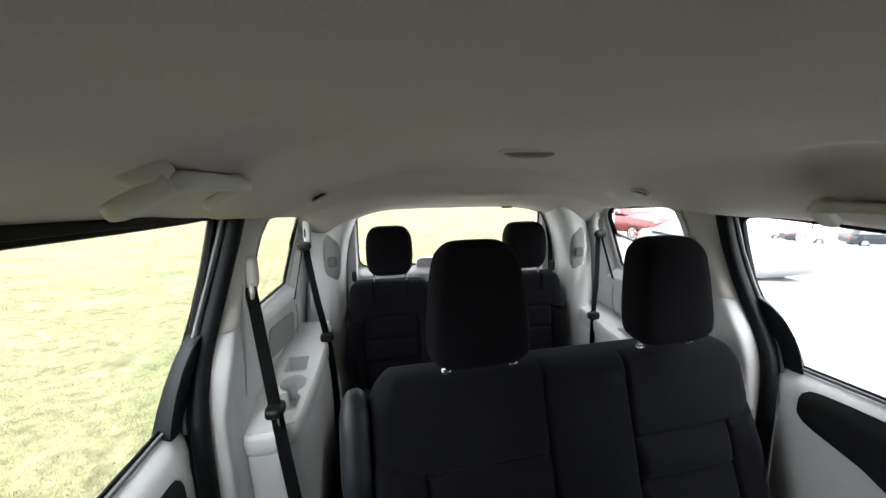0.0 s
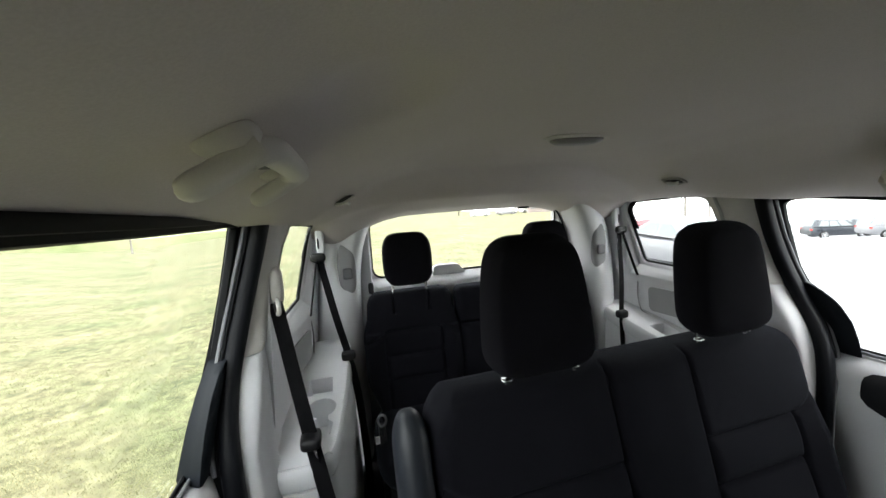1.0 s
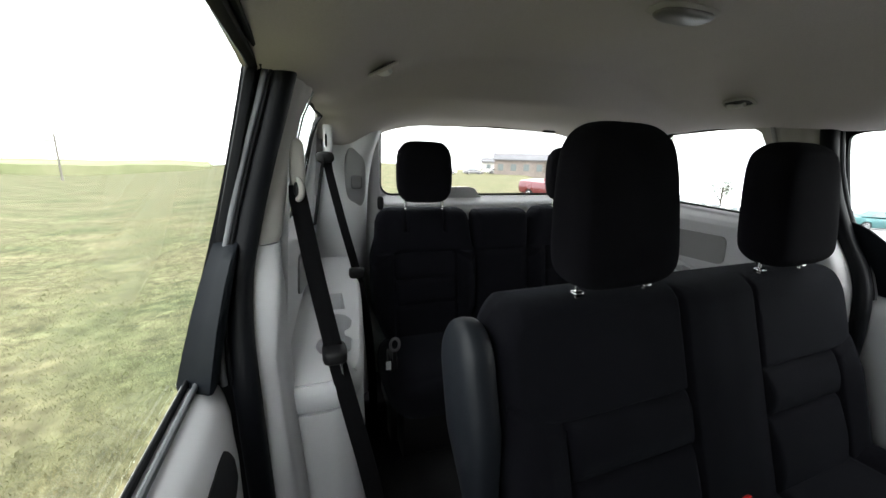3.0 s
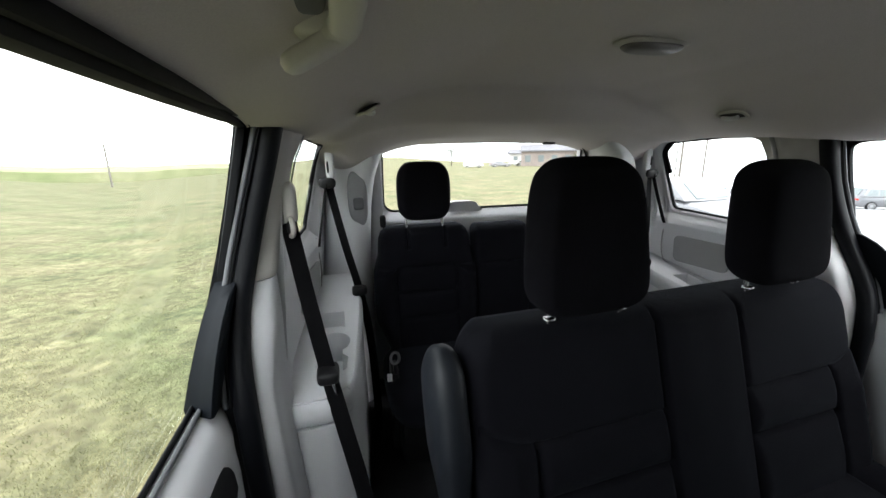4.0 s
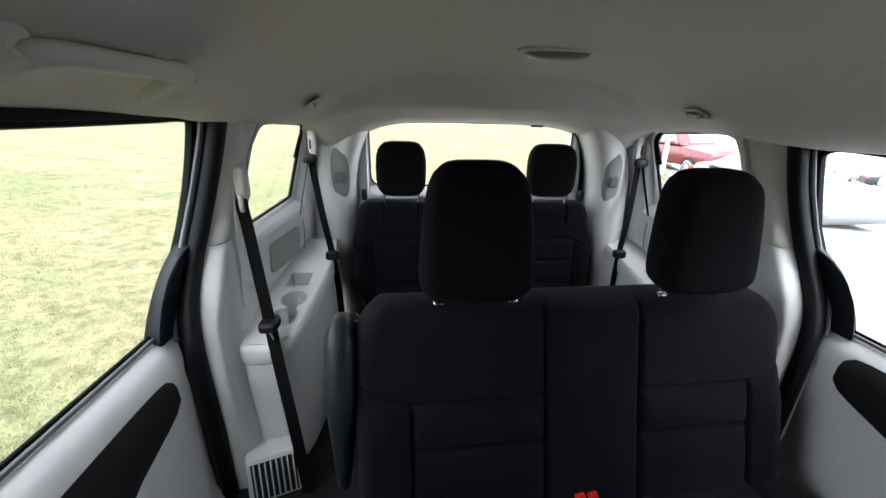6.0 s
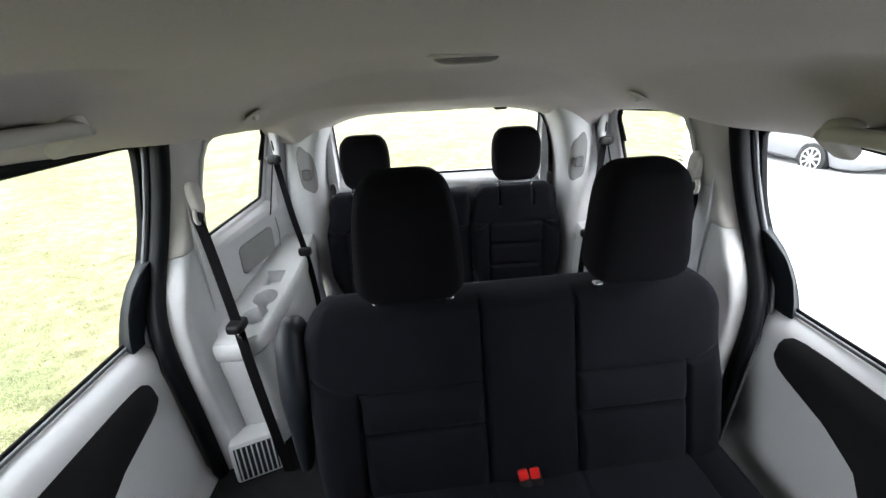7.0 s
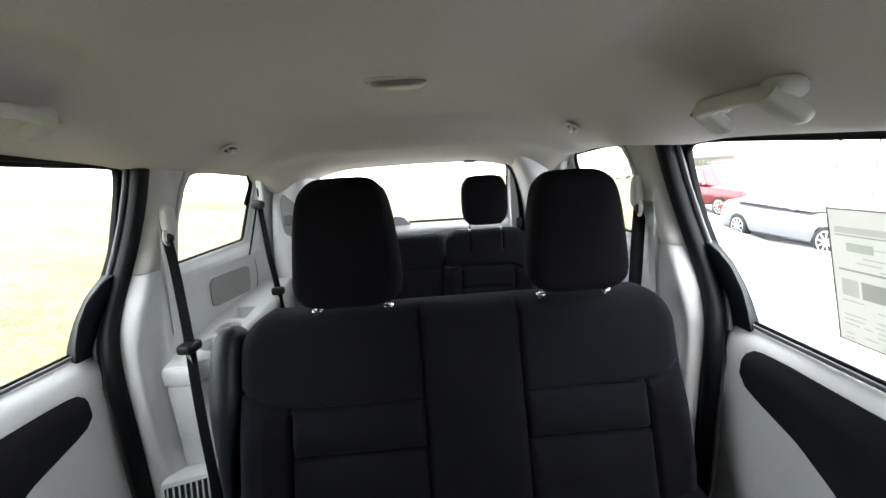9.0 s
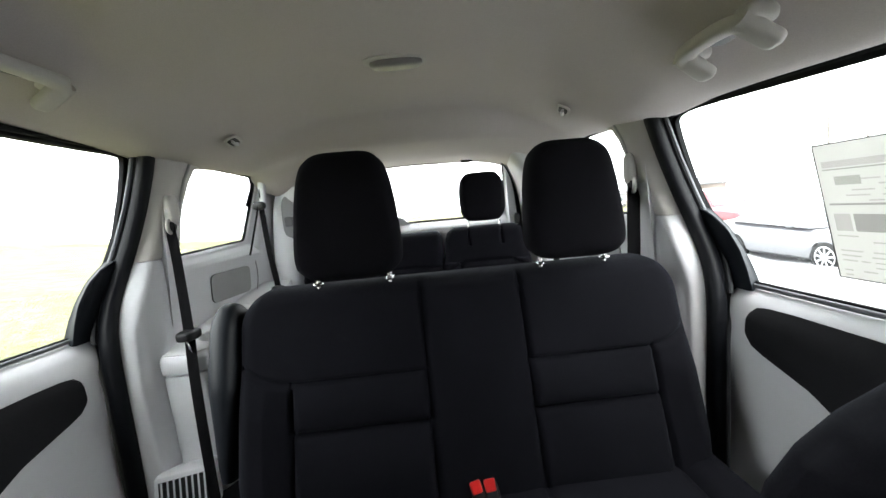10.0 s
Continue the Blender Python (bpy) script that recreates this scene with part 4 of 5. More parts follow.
# ---- roof fittings ----
def grab_handle(side):
    g = thing("grab_handle", "beige plastic folding grab handle under the headliner", "grab handle", "grab handles")
    at_z = lambda x, y, d: 1.612 - interp(abs(x), [(0.42, 0.030), (0.54, 0.072), (0.60, 0.102), (0.66, 0.134), (0.72, 0.158)]) - 0.04 * side * abs(x) - d + (0.020 if side < 0 else 0.0)
    y0, y1 = (0.745, 0.992) if side < 0 else (0.812, 0.950)
    end = 0.668 if side < 0 else 0.660
    pts = [(0.616, y0 - 0.002), (0.603, y0 + 0.010), (0.598, y0 + 0.034), (0.597, (y0 + y1) / 2), (0.598, y1 - 0.034), (0.603, y1 - 0.010), (0.616, y1 + 0.002)]
    path = smooth_path([(side * x, y, at_z(x, y, 0.030)) for x, y in pts], 6)
    part("bar", sweep(path, 0.0135, 0.0185, up=(0, 0, 1), seg=20, power=2.8, taper=lambda t: 0.92 + 0.12 * (2 * abs(t - 0.5)) ** 2), TRIM_WARM, g)
    # dark pad giving the gap between bar and headliner its shade by colour
    part("bar_gap_shade", superbox((side * 0.636, (y0 + y1) / 2, at_z(0.636, y0, 0.003)), (0.020, (y1 - y0) / 2 - 0.026, 0.006), (4, 6, 3), n=10), DARK_GREY, g, "dark grey pad painted as the shade behind the bar")
    for y, k in ((y0, -1), (y1, 1)):
        # rounded foot folded down over its mount
        foot = smooth_path([(side * x, y + k * 0.002 * i, at_z(x, y, 0.030 + 0.002 * i)) for i, x in enumerate((0.600, 0.616, 0.634, end))], 6)
        part("foot", sweep(foot, 0.0125, 0.0195, up=(0, 0, 1), seg=20, power=3.2, taper=lambda t: math.sqrt(max(0.05, 1 - max(0, (t - 0.82) / 0.19) ** 2))), TRIM_WARM, g)
        part("mount", superbox((side * 0.626, y + k * 0.003, at_z(0.626, y, 0.010)), (0.028, 0.020, 0.017), (3, 3, 3), n=10), TRIM_WARM, g)
        part("pivot", superbox((side * (end - 0.024), y, at_z(end - 0.024, y, 0.0440)), (0.0032, 0.0032, 0.003), (2, 2, 2), n=5), BLACK_PLASTIC, g, "dark pivot pin")
    return g


def coat_hook(side):
    y = 1.495 if side < 0 else 1.455
    h = thing("coat_hook", "pale plastic coat hook in a dark oblong headliner recess", "coat hook", "coat hooks", at=(side * 0.541, y, smoothed(side * 0.541, y)))
    rim = [(0.017 * math.copysign(abs(math.cos(a)) ** 0.6, math.cos(a)), 0.040 * math.copysign(abs(math.sin(a)) ** 0.6, math.sin(a)), -0.005) for a in np.linspace(0, 2 * math.pi, 33)[:-1]]
    part("plate", sweep(rim, 0.0034, 0.004, up=(0, 0, 1), closed=True, seg=10), TRIM_WARM, h)
    part("recess", superbox((0, 0, -0.002), (0.0155, 0.0385, 0.0026), (5, 5, 2), n=8), BLACK_PLASTIC, h, "dark recess behind the hook")
    part("hook", sweep(smooth_path([(0.002, 0.030, -0.004), (0.002, 0.012, -0.011), (0.001, -0.010, -0.013), (0, -0.022, -0.011)], 6), 0.0045, 0.0060, seg=10), TRIM, h)
    h.scale = (1.15, 1.3, 1.2)
    h.location.z -= 0.004
    h.rotation_euler = (0, side * radians(30), side * radians(-14))
    return h


for s in (-1, 1):
    grab_handle(s)
    coat_hook(s)
dome = thing("dome_lamp", "oval dome lamp with a dark lens, unlit", "ceiling lamp", at=(0.040, 1.247, smoothed(0.040, 1.247)))
part("bezel", superbox((0, 0, -0.001), (0.086, 0.040, 0.007), (3, 3, 2), n=14), TRIM_WARM, dome)
part("lens", superbox((0, 0, -0.008), (0.070, 0.032, 0.012), (3, 3, 2), n=14), LENS_DARK, dome, "dark grey translucent lens")
part("switch", superbox((0.03, -0.012, -0.011), (0.012, 0.007, 0.003), (4, 4, 3), n=5), TRIM_WARM, dome)

# ---- price sticker on the right sliding window ----
sticker = thing("window_sticker", "white printed price sheet stuck on the door window", "sticker", at=(0, 0, 0))


def on_glass(name, y0, y1, z0, z1, mat, lift):
    bm = bmesh.new()
    vs = [bm.verts.new((glass_x(z) + 0.0055 - lift, y, z)) for y, z in ((y0, z0), (y1, z0), (y1, z1), (y0, z1))]
    bm.faces.new(vs)
    bmesh.ops.solidify(bm, geom=bm.faces[:], thickness=0.0006)
    return part(name, bm, mat, sticker, smooth=False)


S0, S1, Z0, Z1 = 0.665, 0.945, 1.008, 1.268
on_glass("sheet", S0, S1, Z0, Z1, PAPER, 0.001)
rng = random.Random(5)
on_glass("heading_bar", S0 + 0.01, S1 - 0.012, Z1 - 0.045, Z1 - 0.033, INK_PALE, 0.0025)
on_glass("rule", S0 + 0.01, S1 - 0.012, Z1 - 0.05, Z1 - 0.0475, INK, 0.0025)
on_glass("green_bar", S1 - 0.075, S1 - 0.03, Z1 - 0.078, Z1 - 0.062, INK_GREEN, 0.0025)
on_glass("rule", S0 + 0.01, S1 - 0.012, Z1 - 0.116, Z1 - 0.112, INK, 0.0025)
on_glass("dark_panel", S0 + 0.01, S1 - 0.05, Z1 - 0.165, Z1 - 0.132, INK, 0.0025)
on_glass("pale_panel", S1 - 0.045, S1 - 0.015, Z1 - 0.165, Z1 - 0.132, INK_PALE, 0.0025)
for row in range(21):
    z = Z1 - 0.058 - row * 0.0096
    if 0.112 < Z1 - z < 0.172:
        continue
    y = S1 - 0.014
    while y > S0 + 0.03:
        w = rng.uniform(0.010, 0.045)
        if rng.random() < 0.7:
            on_glass("text_bar", max(S0 + 0.012, y - w), y, z - 0.0026, z, INK_PALE, 0.0025)
        y -= w + rng.uniform(0.006, 0.02)
for y0, y1, z0, z1 in ((S0 + 0.012, S1 - 0.13, Z0 + 0.012, Z0 + 0.014), (S0 + 0.012, S1 - 0.13, Z0 + 0.098, Z0 + 0.1), (S1 - 0.132, S1 - 0.13, Z0 + 0.012, Z0 + 0.1)):
    on_glass("frame_line", y0, y1, z0, z1, INK, 0.0028)
on_glass("footer_bar", S0 + 0.012, S1 - 0.135, Z0 + 0.016, Z0 + 0.030, INK, 0.0028)
for y0, y1, z0, z1 in ((S0, S1, Z1 - 0.0026, Z1), (S0, S1, Z0, Z0 + 0.0026), (S1 - 0.0034, S1, Z0 + 0.0026, Z1 - 0.0026), (S0, S0 + 0.003, Z0 + 0.0026, Z1 - 0.0026)):
    on_glass("border", y0, y1, z0, z1, INK_EDGE, 0.0028)
# ---- outside: ground, grass, cars, far buildings ----
def ground_z(x, y):
    """Level round the van, then rising and falling gently with the direction."""
    dx, dy = x + 0.2, y - 0.4
    r, az = math.hypot(dx, dy), math.degrees(math.atan2(dx, dy))
    el = interp(az, [(-180, 0), (-60, 0.8), (-45, 0.4), (-34, -1.5), (-26, -2.3), (-14, -1.5), (0, -0.1), (8, -0.3), (20, -1.2), (30, -0.8), (37, -3.0), (42, -4.6), (56, -4.8), (70, -4.0), (120, -1.0), (180, 0)])
    s = math.tan(radians(el)) * max(0.0, r - 3.0)
    return s + 0.04 * noise.noise((x * 0.15, y * 0.15, 0)) * min(1, r / 10) + (0.010 if x < -1.2 else 0)


def lot_edge(x, y):
    """True on the paved lot."""
    if y < 3.5:
        return x > -0.55
    return x > 1.0 + (y - 2.2) * 0.70


far = [1.18 ** k for k in range(0, 46)]
axis = sorted([-a * 1.2 for a in far] + [a * 1.2 for a in far] + list(np.linspace(-1.2, 1.2, 7))[1:-1])
gb = bmesh.new()
rows = [[gb.verts.new((x, y + 3, ground_z(x, y + 3) - 0.02)) for x in axis] for y in axis]
grid_faces(gb, rows)
tagged(part("ground", gb, GRASS_SOIL), "yellow-green meadow ground beside the parking lot", "ground", kind="structure")
# pale stubble field rising behind the meadow
def field_el(az):
    return interp(az, [(-75, 1.2), (-50, 1.1), (-40, 0.0), (-30, -0.9), (-22, -1.0), (-16, -0.8), (-12, -1.0)])


fv = [[Vector((-0.2 + r * math.sin(radians(a)), 0.4 + r * math.cos(radians(a)), 1.35 + r * math.tan(radians(field_el(a) + k)) + (0.25 * noise.noise((a * 0.5, k, 3)) if k > -2 else 0))) for a in np.linspace(-75, -12, 60)] for r, k in ((150, -4), (150, -0.5), (175, -0.15), (210, 0.1))]
tagged(part("backdrop", shell(fv, [[p + Vector((0, 3, -1.5)) for p in r] for r in fv]), STUBBLE), "pale straw-coloured field behind the meadow", "field", kind="structure")
# paved lot laid just above
lb = bmesh.new()
lx, ly = np.concatenate([np.linspace(-0.55, 20, 90), np.linspace(21, 90, 30)]), np.concatenate([np.linspace(-40, 3, 30), np.linspace(3.5, 30, 60), np.linspace(32, 110, 30)])
lv = {}
for i, x in enumerate(lx):
    for j, y in enumerate(ly):
        lv[i, j] = lb.verts.new((x, y, ground_z(x, y) + 0.012))
for i in range(len(lx) - 1):
    for j in range(len(ly) - 1):
        cx, cy = (lx[i] + lx[i + 1]) / 2, (ly[j] + ly[j + 1]) / 2
        if lot_edge(cx, cy):
            lb.faces.new((lv[i, j], lv[i + 1, j], lv[i + 1, j + 1], lv[i, j + 1]))
for v in [v for v in lb.verts if not v.link_faces]:
    lb.verts.remove(v)
tagged(part("pavement", lb, LOT), "pale worn concrete parking lot", "parking lot", kind="structure")

# grass tufts, joined
rng = random.Random(11)
verts, faces = [], []
for _ in range(150000):
    r, a = 0.9 + 11 * rng.random() ** 1.7, radians(rng.uniform(-130, 8))
    x, y = -0.9 + r * math.sin(a), 1.0 + r * math.cos(a)
    if lot_edge(x, y) or (abs(x) < 1.12 and y < 2.3) or noise.noise((x * 2.3, y * 2.3, 5)) < rng.uniform(-0.7, 0.1):
        continue
    z = ground_z(x, y) - 0.024
    for _ in range(2):
        a, h, w = rng.uniform(0, 6.28), rng.uniform(0.008, 0.026), rng.uniform(0.0015, 0.0035) * (1 + r * 0.12)
        dx, dy, q = math.cos(a) * w, math.sin(a) * w, rng.uniform(0.2, 1.1) * h
        b, ox, oy = rng.uniform(0, 6.28), rng.uniform(-0.02, 0.02), rng.uniform(-0.02, 0.02)
        n = len(verts)
        verts += [(x + ox - dx, y + oy - dy, z), (x + ox + dx, y + oy + dy, z), (x + ox + math.cos(b) * q, y + oy + math.sin(b) * q, z + h)]
        faces.append((n, n + 1, n + 2))
gm = bpy.data.meshes.new("grass")
gm.from_pydata(verts, [], faces)
gm.materials.append(BLADE)
tagged(new("grass", gm), "short yellow-green grass in patches", "grass", kind="stuff")


def wheel(parent, x, y, side, r=0.33):
    w = part("wheel", sweep([(x - side * 0.10, y, r), (x + side * 0.085, y, r), (x + side * 0.10, y, r)], r, seg=32, up=(0, 0, 1), taper=lambda t: 1 if t < 0.95 else 0.94), TYRE, parent)
    bm = bmesh.new()
    n = 40
    prev = []
    for rr, o in ((0.205, 0.094), (0.225, 0.106), (0.245, 0.100)):
        prev.append([bm.verts.new((x + side * o, y + rr * math.cos(2 * math.pi * k / n), r + rr * math.sin(2 * math.pi * k / n))) for k in range(n)])
    grid_faces(bm, prev, closed=True)
    part("rim_ring", bm, RIM, w)
    for k in range(9):
        a = 2 * math.pi * k / 9
        c, s = math.cos(a), math.sin(a)
        sp = box((-0.004, -0.022, 0.03), (0.006, 0.022, 0.215), 0.006, 1)
        bmesh.ops.rotate(sp, verts=sp.verts, cent=(0, 0, 0), matrix=Euler((a, 0, 0)).to_matrix())
        bmesh.ops.translate(sp, verts=sp.verts, vec=(x + side * 0.104, y, r))
        part("spoke", sp, RIM, w)
    part("hub", sweep([(x + side * 0.09, y, r), (x + side * 0.112, y, r)], 0.05, seg=14, up=(0, 0, 1)), RIM, w)


def profile_body(side_line, half, tuck):
    """A car body: top and bottom lines along y, width rounded across."""
    rows = []
    for y, zb, zt, w in side_line:
        ring = []
        for u, v in ((-0.86, 0.0), (-0.97, 0.10), (-1, 0.35), (-0.99, 0.62), (-0.93, 0.88), (-0.80, 0.97), (-0.4, 1.0), (0, 1.01), (0.4, 1.0), (0.80, 0.97), (0.93, 0.88), (0.99, 0.62), (1, 0.35), (0.97, 0.10), (0.86, 0.0)):
            ring.append((u * half * w, y, zb + (zt - zb) * v))
        rows.append(ring)
    return rows


def loft(rows):
    bm = bmesh.new()
    vs = [[bm.verts.new(p) for p in r] for r in rows]
    grid_faces(bm, vs, closed=True)
    bm.faces.new(vs[0][::-1])
    bm.faces.new(vs[-1])
    return bm


def car(name, label, paint, m, shape="sedan", group="parked cars"):
    """A parked car, nose towards -y."""
    c = thing(name, label, "car" if shape != "pickup" else "pickup truck", group)
    if shape == "sedan":
        line = [(-2.33, 0.35, 0.52, 0.72), (-2.28, 0.25, 0.62, 0.86), (-2.0, 0.2, 0.74, 0.96), (-1.2, 0.2, 0.90, 1.0), (-0.6, 0.2, 0.95, 1.0), (0.6, 0.2, 0.97, 1.0), (1.5, 0.2, 1.02, 1.0), (2.1, 0.22, 1.03, 0.95), (2.35, 0.28, 0.95, 0.84), (2.42, 0.36, 0.7, 0.74)]
        half, cab, zr = 0.9, [(-1.02, 0.93), (-0.25, 1.40), (0.85, 1.43), (1.72, 1.03)], 1.43
        wb = (-1.38, 1.36)
    elif shape == "pickup":
        line = [(-2.85, 0.45, 0.85, 0.86), (-2.75, 0.35, 1.0, 0.96), (-1.4, 0.35, 1.13, 1.0), (0.9, 0.35, 1.15, 1.0), (2.7, 0.4, 1.15, 1.0), (2.85, 0.5, 1.1, 0.97)]
        half, cab, zr = 0.98, [(-1.35, 1.12), (-0.72, 1.76), (0.62, 1.80), (0.88, 1.14)], 1.8
        wb = (-1.85, 1.85)
    else:
        line = [(-2.3, 0.4, 0.7, 0.78), (-2.22, 0.3, 0.85, 0.9), (-1.9, 0.25, 0.95, 0.97), (-1.1, 0.25, 1.06, 1.0), (1.9, 0.25, 1.10, 1.0), (2.22, 0.3, 1.05, 0.93), (2.28, 0.4, 0.8, 0.85)]
        half, cab, zr = 0.93, [(-1.05, 1.04), (-0.35, 1.62), (1.75, 1.66), (2.15, 1.06)], 1.66
        wb = (-1.35, 1.35)
    dense = []
    keys = np.array(line)
    for y in np.linspace(keys[0, 0], keys[-1, 0], 46):
        dense.append([y] + [float(np.interp(y, keys[:, 0], keys[:, k])) for k in (1, 2, 3)])
    rows = profile_body(dense, half, 0)
    for r in rows:
        y = r[0][1]
        for wy in wb:
            d = abs(y - wy)
            if d < 0.38:
                lift = 0.33 + math.sqrt(0.38 ** 2 - d * d) - 0.02
                for i in (0, 1, 2, 12, 13, 14):
                    r[i] = (r[i][0], r[i][1], max(r[i][2], lift))
    part("body", loft(rows), paint, c)
    # greenhouse with dark windows
    rows = []
    (ya, za), (yb, zb), (yc, zc), (yd, zd) = cab
    for k in range(12):
        t = k / 11
        z = za + (zr - za) * t
        y0, y1 = ya + (yb - ya) * t, yd + (yc - yd) * t
        zz0, zz1 = za + (zb - za) * t, zd + (zc - zd) * t
        w = half * (0.93 - 0.20 * t)
        rows.append([(-w, y0 + 0.12, zz0), (-w * 0.6, y0, zz0), (0, y0 - 0.03, zz0), (w * 0.6, y0, zz0), (w, y0 + 0.12, zz0), (w, (y0 + y1) / 2, (zz0 + zz1) / 2), (w, y1 - 0.12, zz1), (w * 0.6, y1, zz1), (0, y1 + 0.02, zz1), (-w * 0.6, y1, zz1), (-w, y1 - 0.12, zz1), (-w, (y0 + y1) / 2, (zz0 + zz1) / 2)])
    roof = part("cabin", loft(rows), paint, c)
    lerp = lambda t: half * (0.93 - 0.20 * t) + 0.004
    for s in (-1, 1):
        cuts = ((0.10, 0.47), (0.50, 0.88)) if shape != "van" else ((0.10, 0.36), (0.40, 0.64), (0.67, 0.92))
        for a, b in cuts:
            bm = bmesh.new()
            ps = []
            for f, t in ((a, 0.08), (b, 0.08), (b, 0.86), (a, 0.86)):
                y0, y1 = ya + (yb - ya) * t + 0.12, yd + (yc - yd) * t - 0.12
                z = za + (zb - za) * t + (zd - za + ((zc - zd) - (zb - za)) * t) * f
                ps.append((s * lerp(t), y0 + (y1 - y0) * f, z))
            vs = [bm.verts.new(p) for p in ps] + [bm.verts.new((p[0] - s * 0.01, p[1], p[2])) for p in ps]
            bm.faces.new(vs[:4])
            bm.faces.new(vs[4:][::-1])
            grid_faces(bm, [vs[:4], vs[4:]], closed=True)
            part("side_window", bm, CAR_GLASS, c, smooth=False)
    for nm, (p, q) in (("windscreen", ((ya, za), (yb, zb))), ("rear_window", ((yd, zd), (yc, zc)))):
        bm = bmesh.new()
        sg = -1 if nm == "windscreen" else 1
        ps = []
        for u, t in ((-0.62, 0.1), (0.62, 0.1), (0.6, 0.9), (-0.6, 0.9)):
            ps.append((u * half * (0.93 - 0.2 * t) / 0.6 * 0.6, p[0] + (q[0] - p[0]) * t + sg * 0.02, p[1] + (q[1] - p[1]) * t + 0.01))
        vs = [bm.verts.new(v) for v in ps] + [bm.verts.new((v[0], v[1] - sg * 0.02, v[2] - 0.02)) for v in ps]
        bm.faces.new(vs[:4])
        bm.faces.new(vs[4:][::-1])
        grid_faces(bm, [vs[:4], vs[4:]], closed=True)
        part(nm, bm, CAR_GLASS, c, smooth=False)
    for wy in wb:
        for s in (-1, 1):
            wheel(c, s * (half - 0.09), wy, s)
    ze = 0.82 if shape != "sedan" else 0.80
    y_end = dense[-1][0]
    for s in (-1, 1):
        part("tail_lamp", superbox((s * half * 0.74, y_end - 0.09, ze), (0.15, 0.09, 0.075), (4, 4, 4), n=5), TAIL, c)
        part("headlight", superbox((s * half * 0.66, dense[0][0] + 0.14, 0.62), (0.16, 0.12, 0.06), (4, 4, 4), n=5), LENS, c)
        part("mirror", superbox((s * (half + 0.08), ya + 0.42, za + 0.08), (0.09, 0.05, 0.06), (3, 3, 3), n=5), paint, c)
        for hy in (-0.1, 0.75):
            part("door_handle", superbox((s * (half * 0.985), hy, 0.80), (0.015, 0.09, 0.012), (4, 4, 4), n=3), paint, c)
    c.matrix_world = m
    return c


def stand(x, y, turn):
    return pose(x, y, ground_z(x, y) + 0.012, 0, -1.5 if x > 4 else 0, turn)


car("silver_sedan", "silver four-door sedan parked on the concrete lot", SILVER, stand(9.24, 9.70, -3), "sedan")
car("maroon_pickup", "maroon pickup truck parked beyond the silver sedan", MAROON, stand(11.3, 16.7, 4), "pickup")
row = [(41, 25, DARK_PAINT, "van", "dark sport utility car in the far row"), (40, 20.5, SILVER, "van", "silver minivan in the far row"), (38, 16.5, TEAL_PAINT, "sedan", "pale teal sedan in the far row"),
       (42, 29, WHITE_PAINT, "sedan", "white sedan in the far row"), (45, 33, DARK_PAINT, "sedan", "dark sedan in the far row"), (47, 37, WHITE_PAINT, "van", "white minivan in the far row"),
       (50, 41, MAROON, "sedan", "dark red sedan in the far row"), (53, 45.5, SILVER, "van", "silver minivan in the far row"), (56, 50, MAROON, "van", "dark red sport utility car in the far row"), (59, 55, DARK_PAINT, "sedan", "dark sedan in the far row"),
       (36, 12.5, WHITE_PAINT, "van", "white sport utility car in the far row"),
       (51, 18, DARK_PAINT, "sedan", "dark sedan in the second far row"), (53, 22.5, MAROON, "van", "dark red minivan in the second far row"), (55, 27, SILVER, "sedan", "silver sedan in the second far row"), (57, 31.5, DARK_PAINT, "van", "dark minivan in the second far row"),
       (60, 36, WHITE_PAINT, "sedan", "white sedan in the second far row"), (63, 41, DARK_PAINT, "sedan", "dark sedan in the second far row"), (49, 13.5, SILVER, "van", "silver minivan in the second far row"), (47, 9, DARK_PAINT, "van", "dark sport utility car in the second far row")]
for x, y, p, sh, lab in row:
    car("parked_car", lab, p, stand(x, y, 62), sh)
for x, y, p, sh in ((30, 88, WHITE_PAINT, "van"), (36, 86, SILVER, "sedan"), (41, 84, WHITE_PAINT, "sedan")):
    car("parked_car", "pale car parked by the far houses", p, pose(x, y, ground_z(x, y), 0, 0, 80), sh)


def house(x, y, w, d, h, rise, turn, wall_mat, label, panes):
    b = thing("house", label, "building", "far buildings", at=(x, y, ground_z(x, y) - 0.05))
    part("wall", box((-w / 2, -d / 2, 0), (w / 2, d / 2, h)), wall_mat, b, smooth=False)
    rows = [[(sx * (w / 2 + 0.4), -d / 2 - 0.4, h), (sx * (w / 2 + 0.4), 0, h + rise), (sx * (w / 2 + 0.4), d / 2 + 0.4, h)] for sx in (-1, 1)]
    part("roof", shell(rows, [[(p[0], p[1], p[2] + 0.25) for p in r] for r in rows]), ROOF_FAR, b, smooth=False)
    for k in range(panes):
        px = -w / 2 + w * (k + 0.5) / panes
        part("window", box((px - 0.6, -d / 2 - 0.06, h * 0.38), (px + 0.6, -d / 2 + 0.02, h * 0.78), 0.02, 1), CAR_GLASS, b, smooth=False)
    b.rotation_euler = (0, 0, radians(turn))
    return b


house(48, 80, 17, 8, 3.6, 1.4, -28, BRICK_FAR, "low brown building with a grey roof", 6)
house(62, 112, 22, 9, 3.0, 1.2, -22, PALE_FAR, "long pale building far behind the meadow", 6)


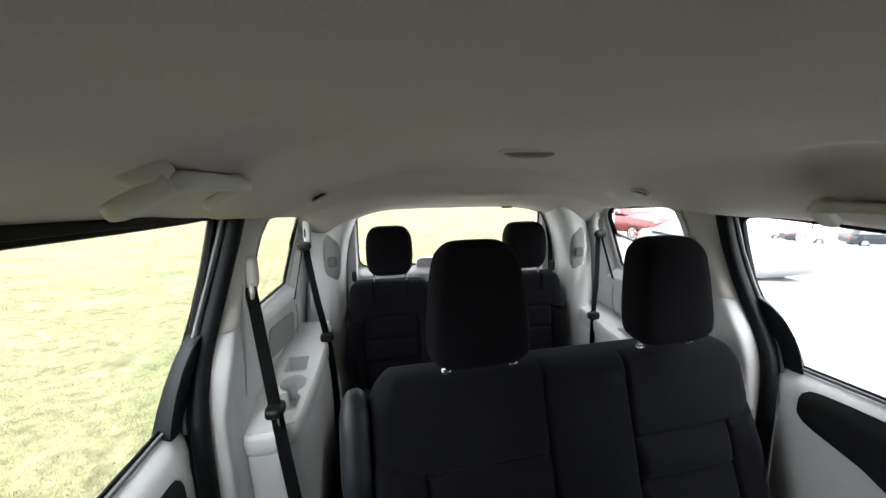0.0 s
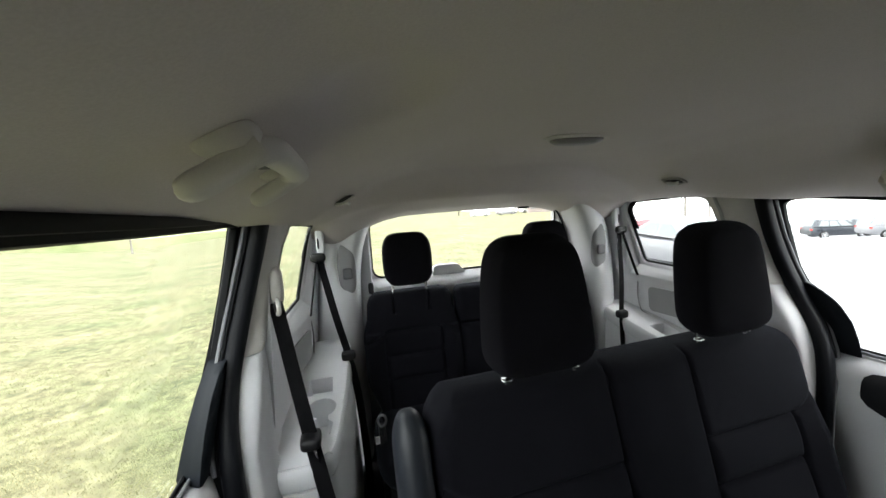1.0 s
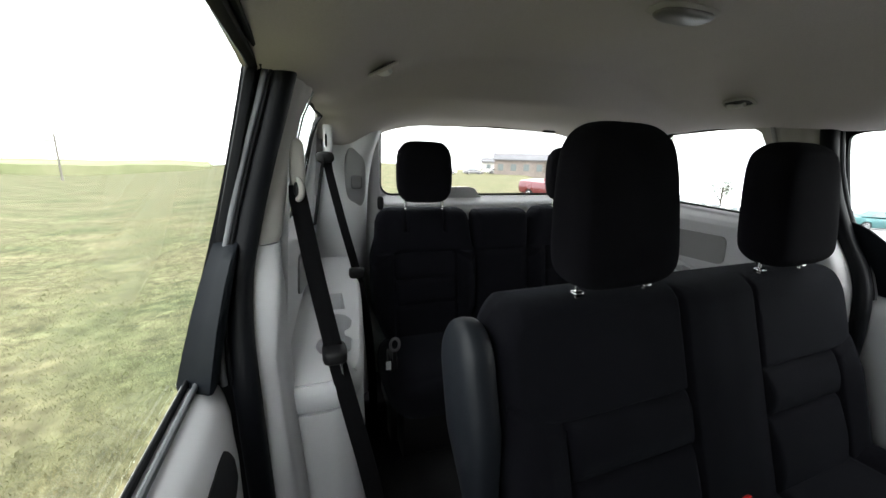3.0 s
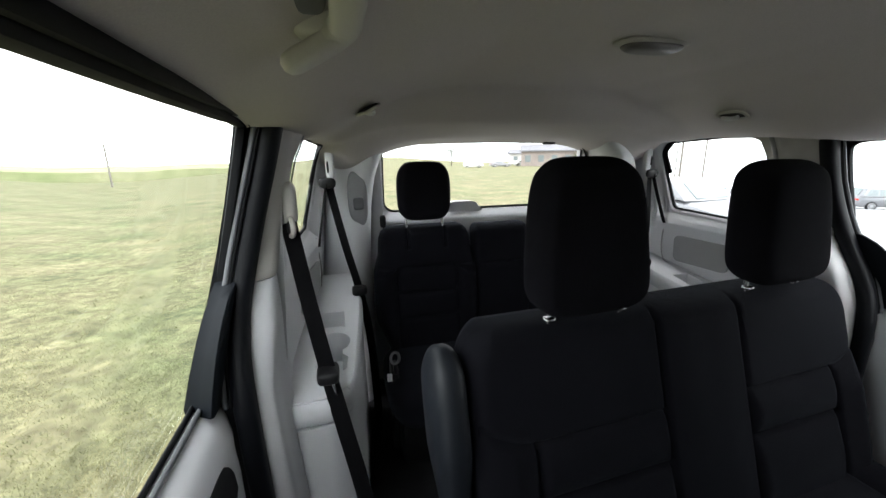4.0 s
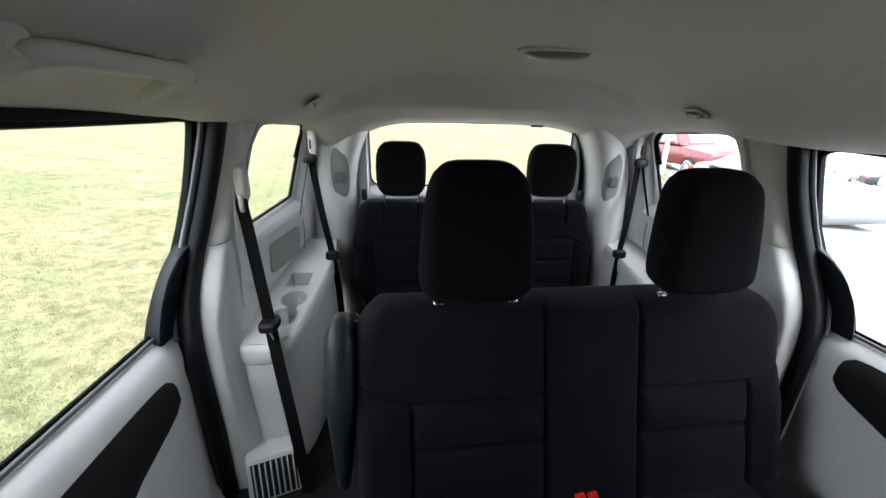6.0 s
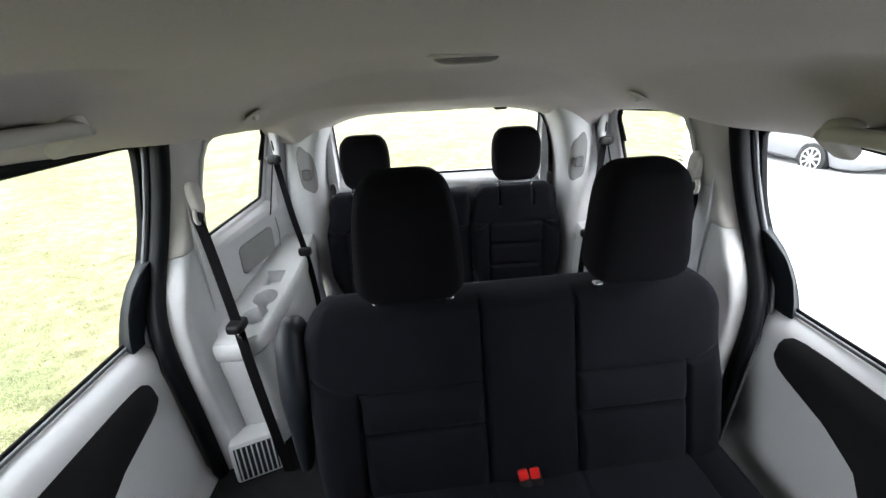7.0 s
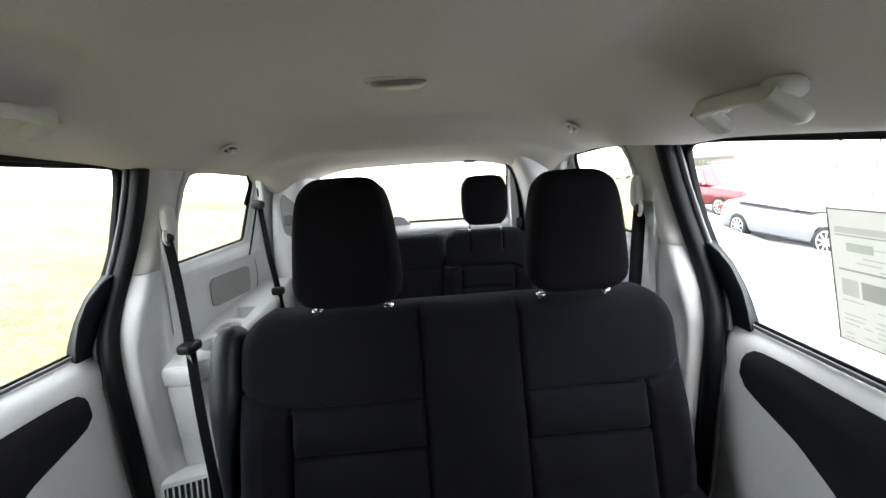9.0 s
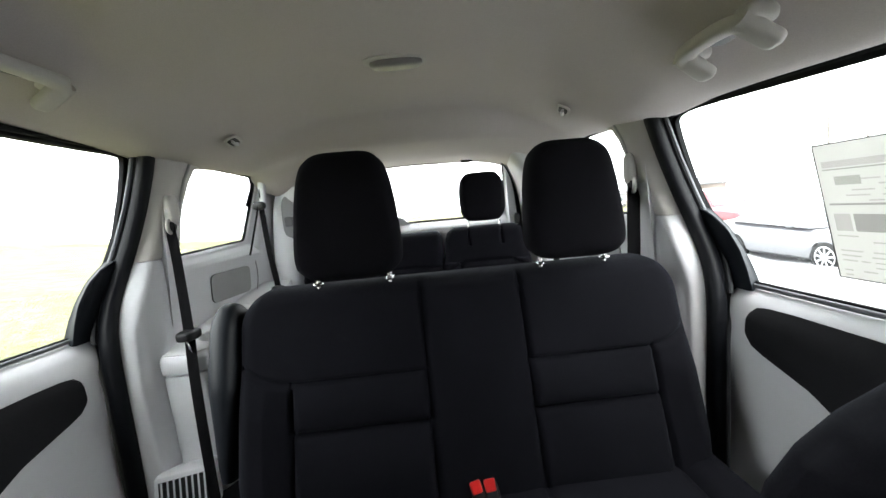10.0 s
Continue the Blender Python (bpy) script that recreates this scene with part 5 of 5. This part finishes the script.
def pole(x, y, h, label):
    p = thing("utility_pole", label, "pole", "poles", at=(x, y, ground_z(x, y) - 0.1))
    part("mast", sweep([(0, 0, 0), (0, 0, h * 0.5), (0, 0, h)], 0.14, seg=10, taper=lambda t: 1 - 0.35 * t), POLE, p)
    part("cross_arm", box((-1.1, -0.06, h - 0.9), (1.1, 0.06, h - 0.75), 0.01, 1), POLE, p)
    return p


for x, y, h in ((-30, 62, 6), (44, 40, 10), (58, 58, 11), (30, 30, 9)):
    pole(x, y, h, "weathered utility pole with a cross arm")


def tree(x, y, h, seed):
    rg = random.Random(seed)
    t = thing("tree", "small bare-looking tree with thin dull foliage", "tree", "far trees", at=(x, y, ground_z(x, y) - 0.1))
    bm = bmesh.new()
    limbs = []
    for k in range(9):
        a, z0 = rg.uniform(0, 6.28), h * rg.uniform(0.3, 0.6)
        limbs.append([(0, 0, z0), (math.cos(a) * h * 0.12, math.sin(a) * h * 0.12, z0 + h * 0.15), (math.cos(a) * h * 0.24, math.sin(a) * h * 0.24, z0 + h * rg.uniform(0.2, 0.38))])
    part("trunk", sweep([(0, 0, 0), (0.03 * h, 0, h * 0.4), (0, 0.02 * h, h * 0.9)], 0.035 * h, seg=9, taper=lambda q: 1 - 0.8 * q), BARK, t)
    for l in limbs:
        part("limb", sweep(smooth_path(l, 4), 0.012 * h, seg=6, taper=lambda q: 1 - 0.75 * q), BARK, t)
    for _ in range(700):
        l = rg.choice(limbs)
        c = Vector(l[2]) + Vector([rg.gauss(0, h * 0.08) for _ in range(3)])
        u, v = Vector([rg.gauss(0, 1) for _ in range(3)]).normalized() * h * 0.018, Vector([rg.gauss(0, 1) for _ in range(3)]).normalized() * h * 0.018
        bm.faces.new([bm.verts.new(c + u), bm.verts.new(c + v), bm.verts.new(c - u), bm.verts.new(c - v)])
    part("crown", bm, FOLIAGE, t, smooth=False)
    return t


for k, (x, y, h) in enumerate(((46, 70, 4), (52, 68, 4.5), (66, 48, 6), (27, 96, 5))):
    tree(x, y, h, k)
sign = thing("bollard", "white post standing at the lot's edge", "post", at=(8.4, 13.2, ground_z(8.4, 13.2)))
part("post", superbox((0, 0, 0.5), (0.07, 0.05, 0.55), (6, 6, 8), n=6), WHITE_PAINT, sign)
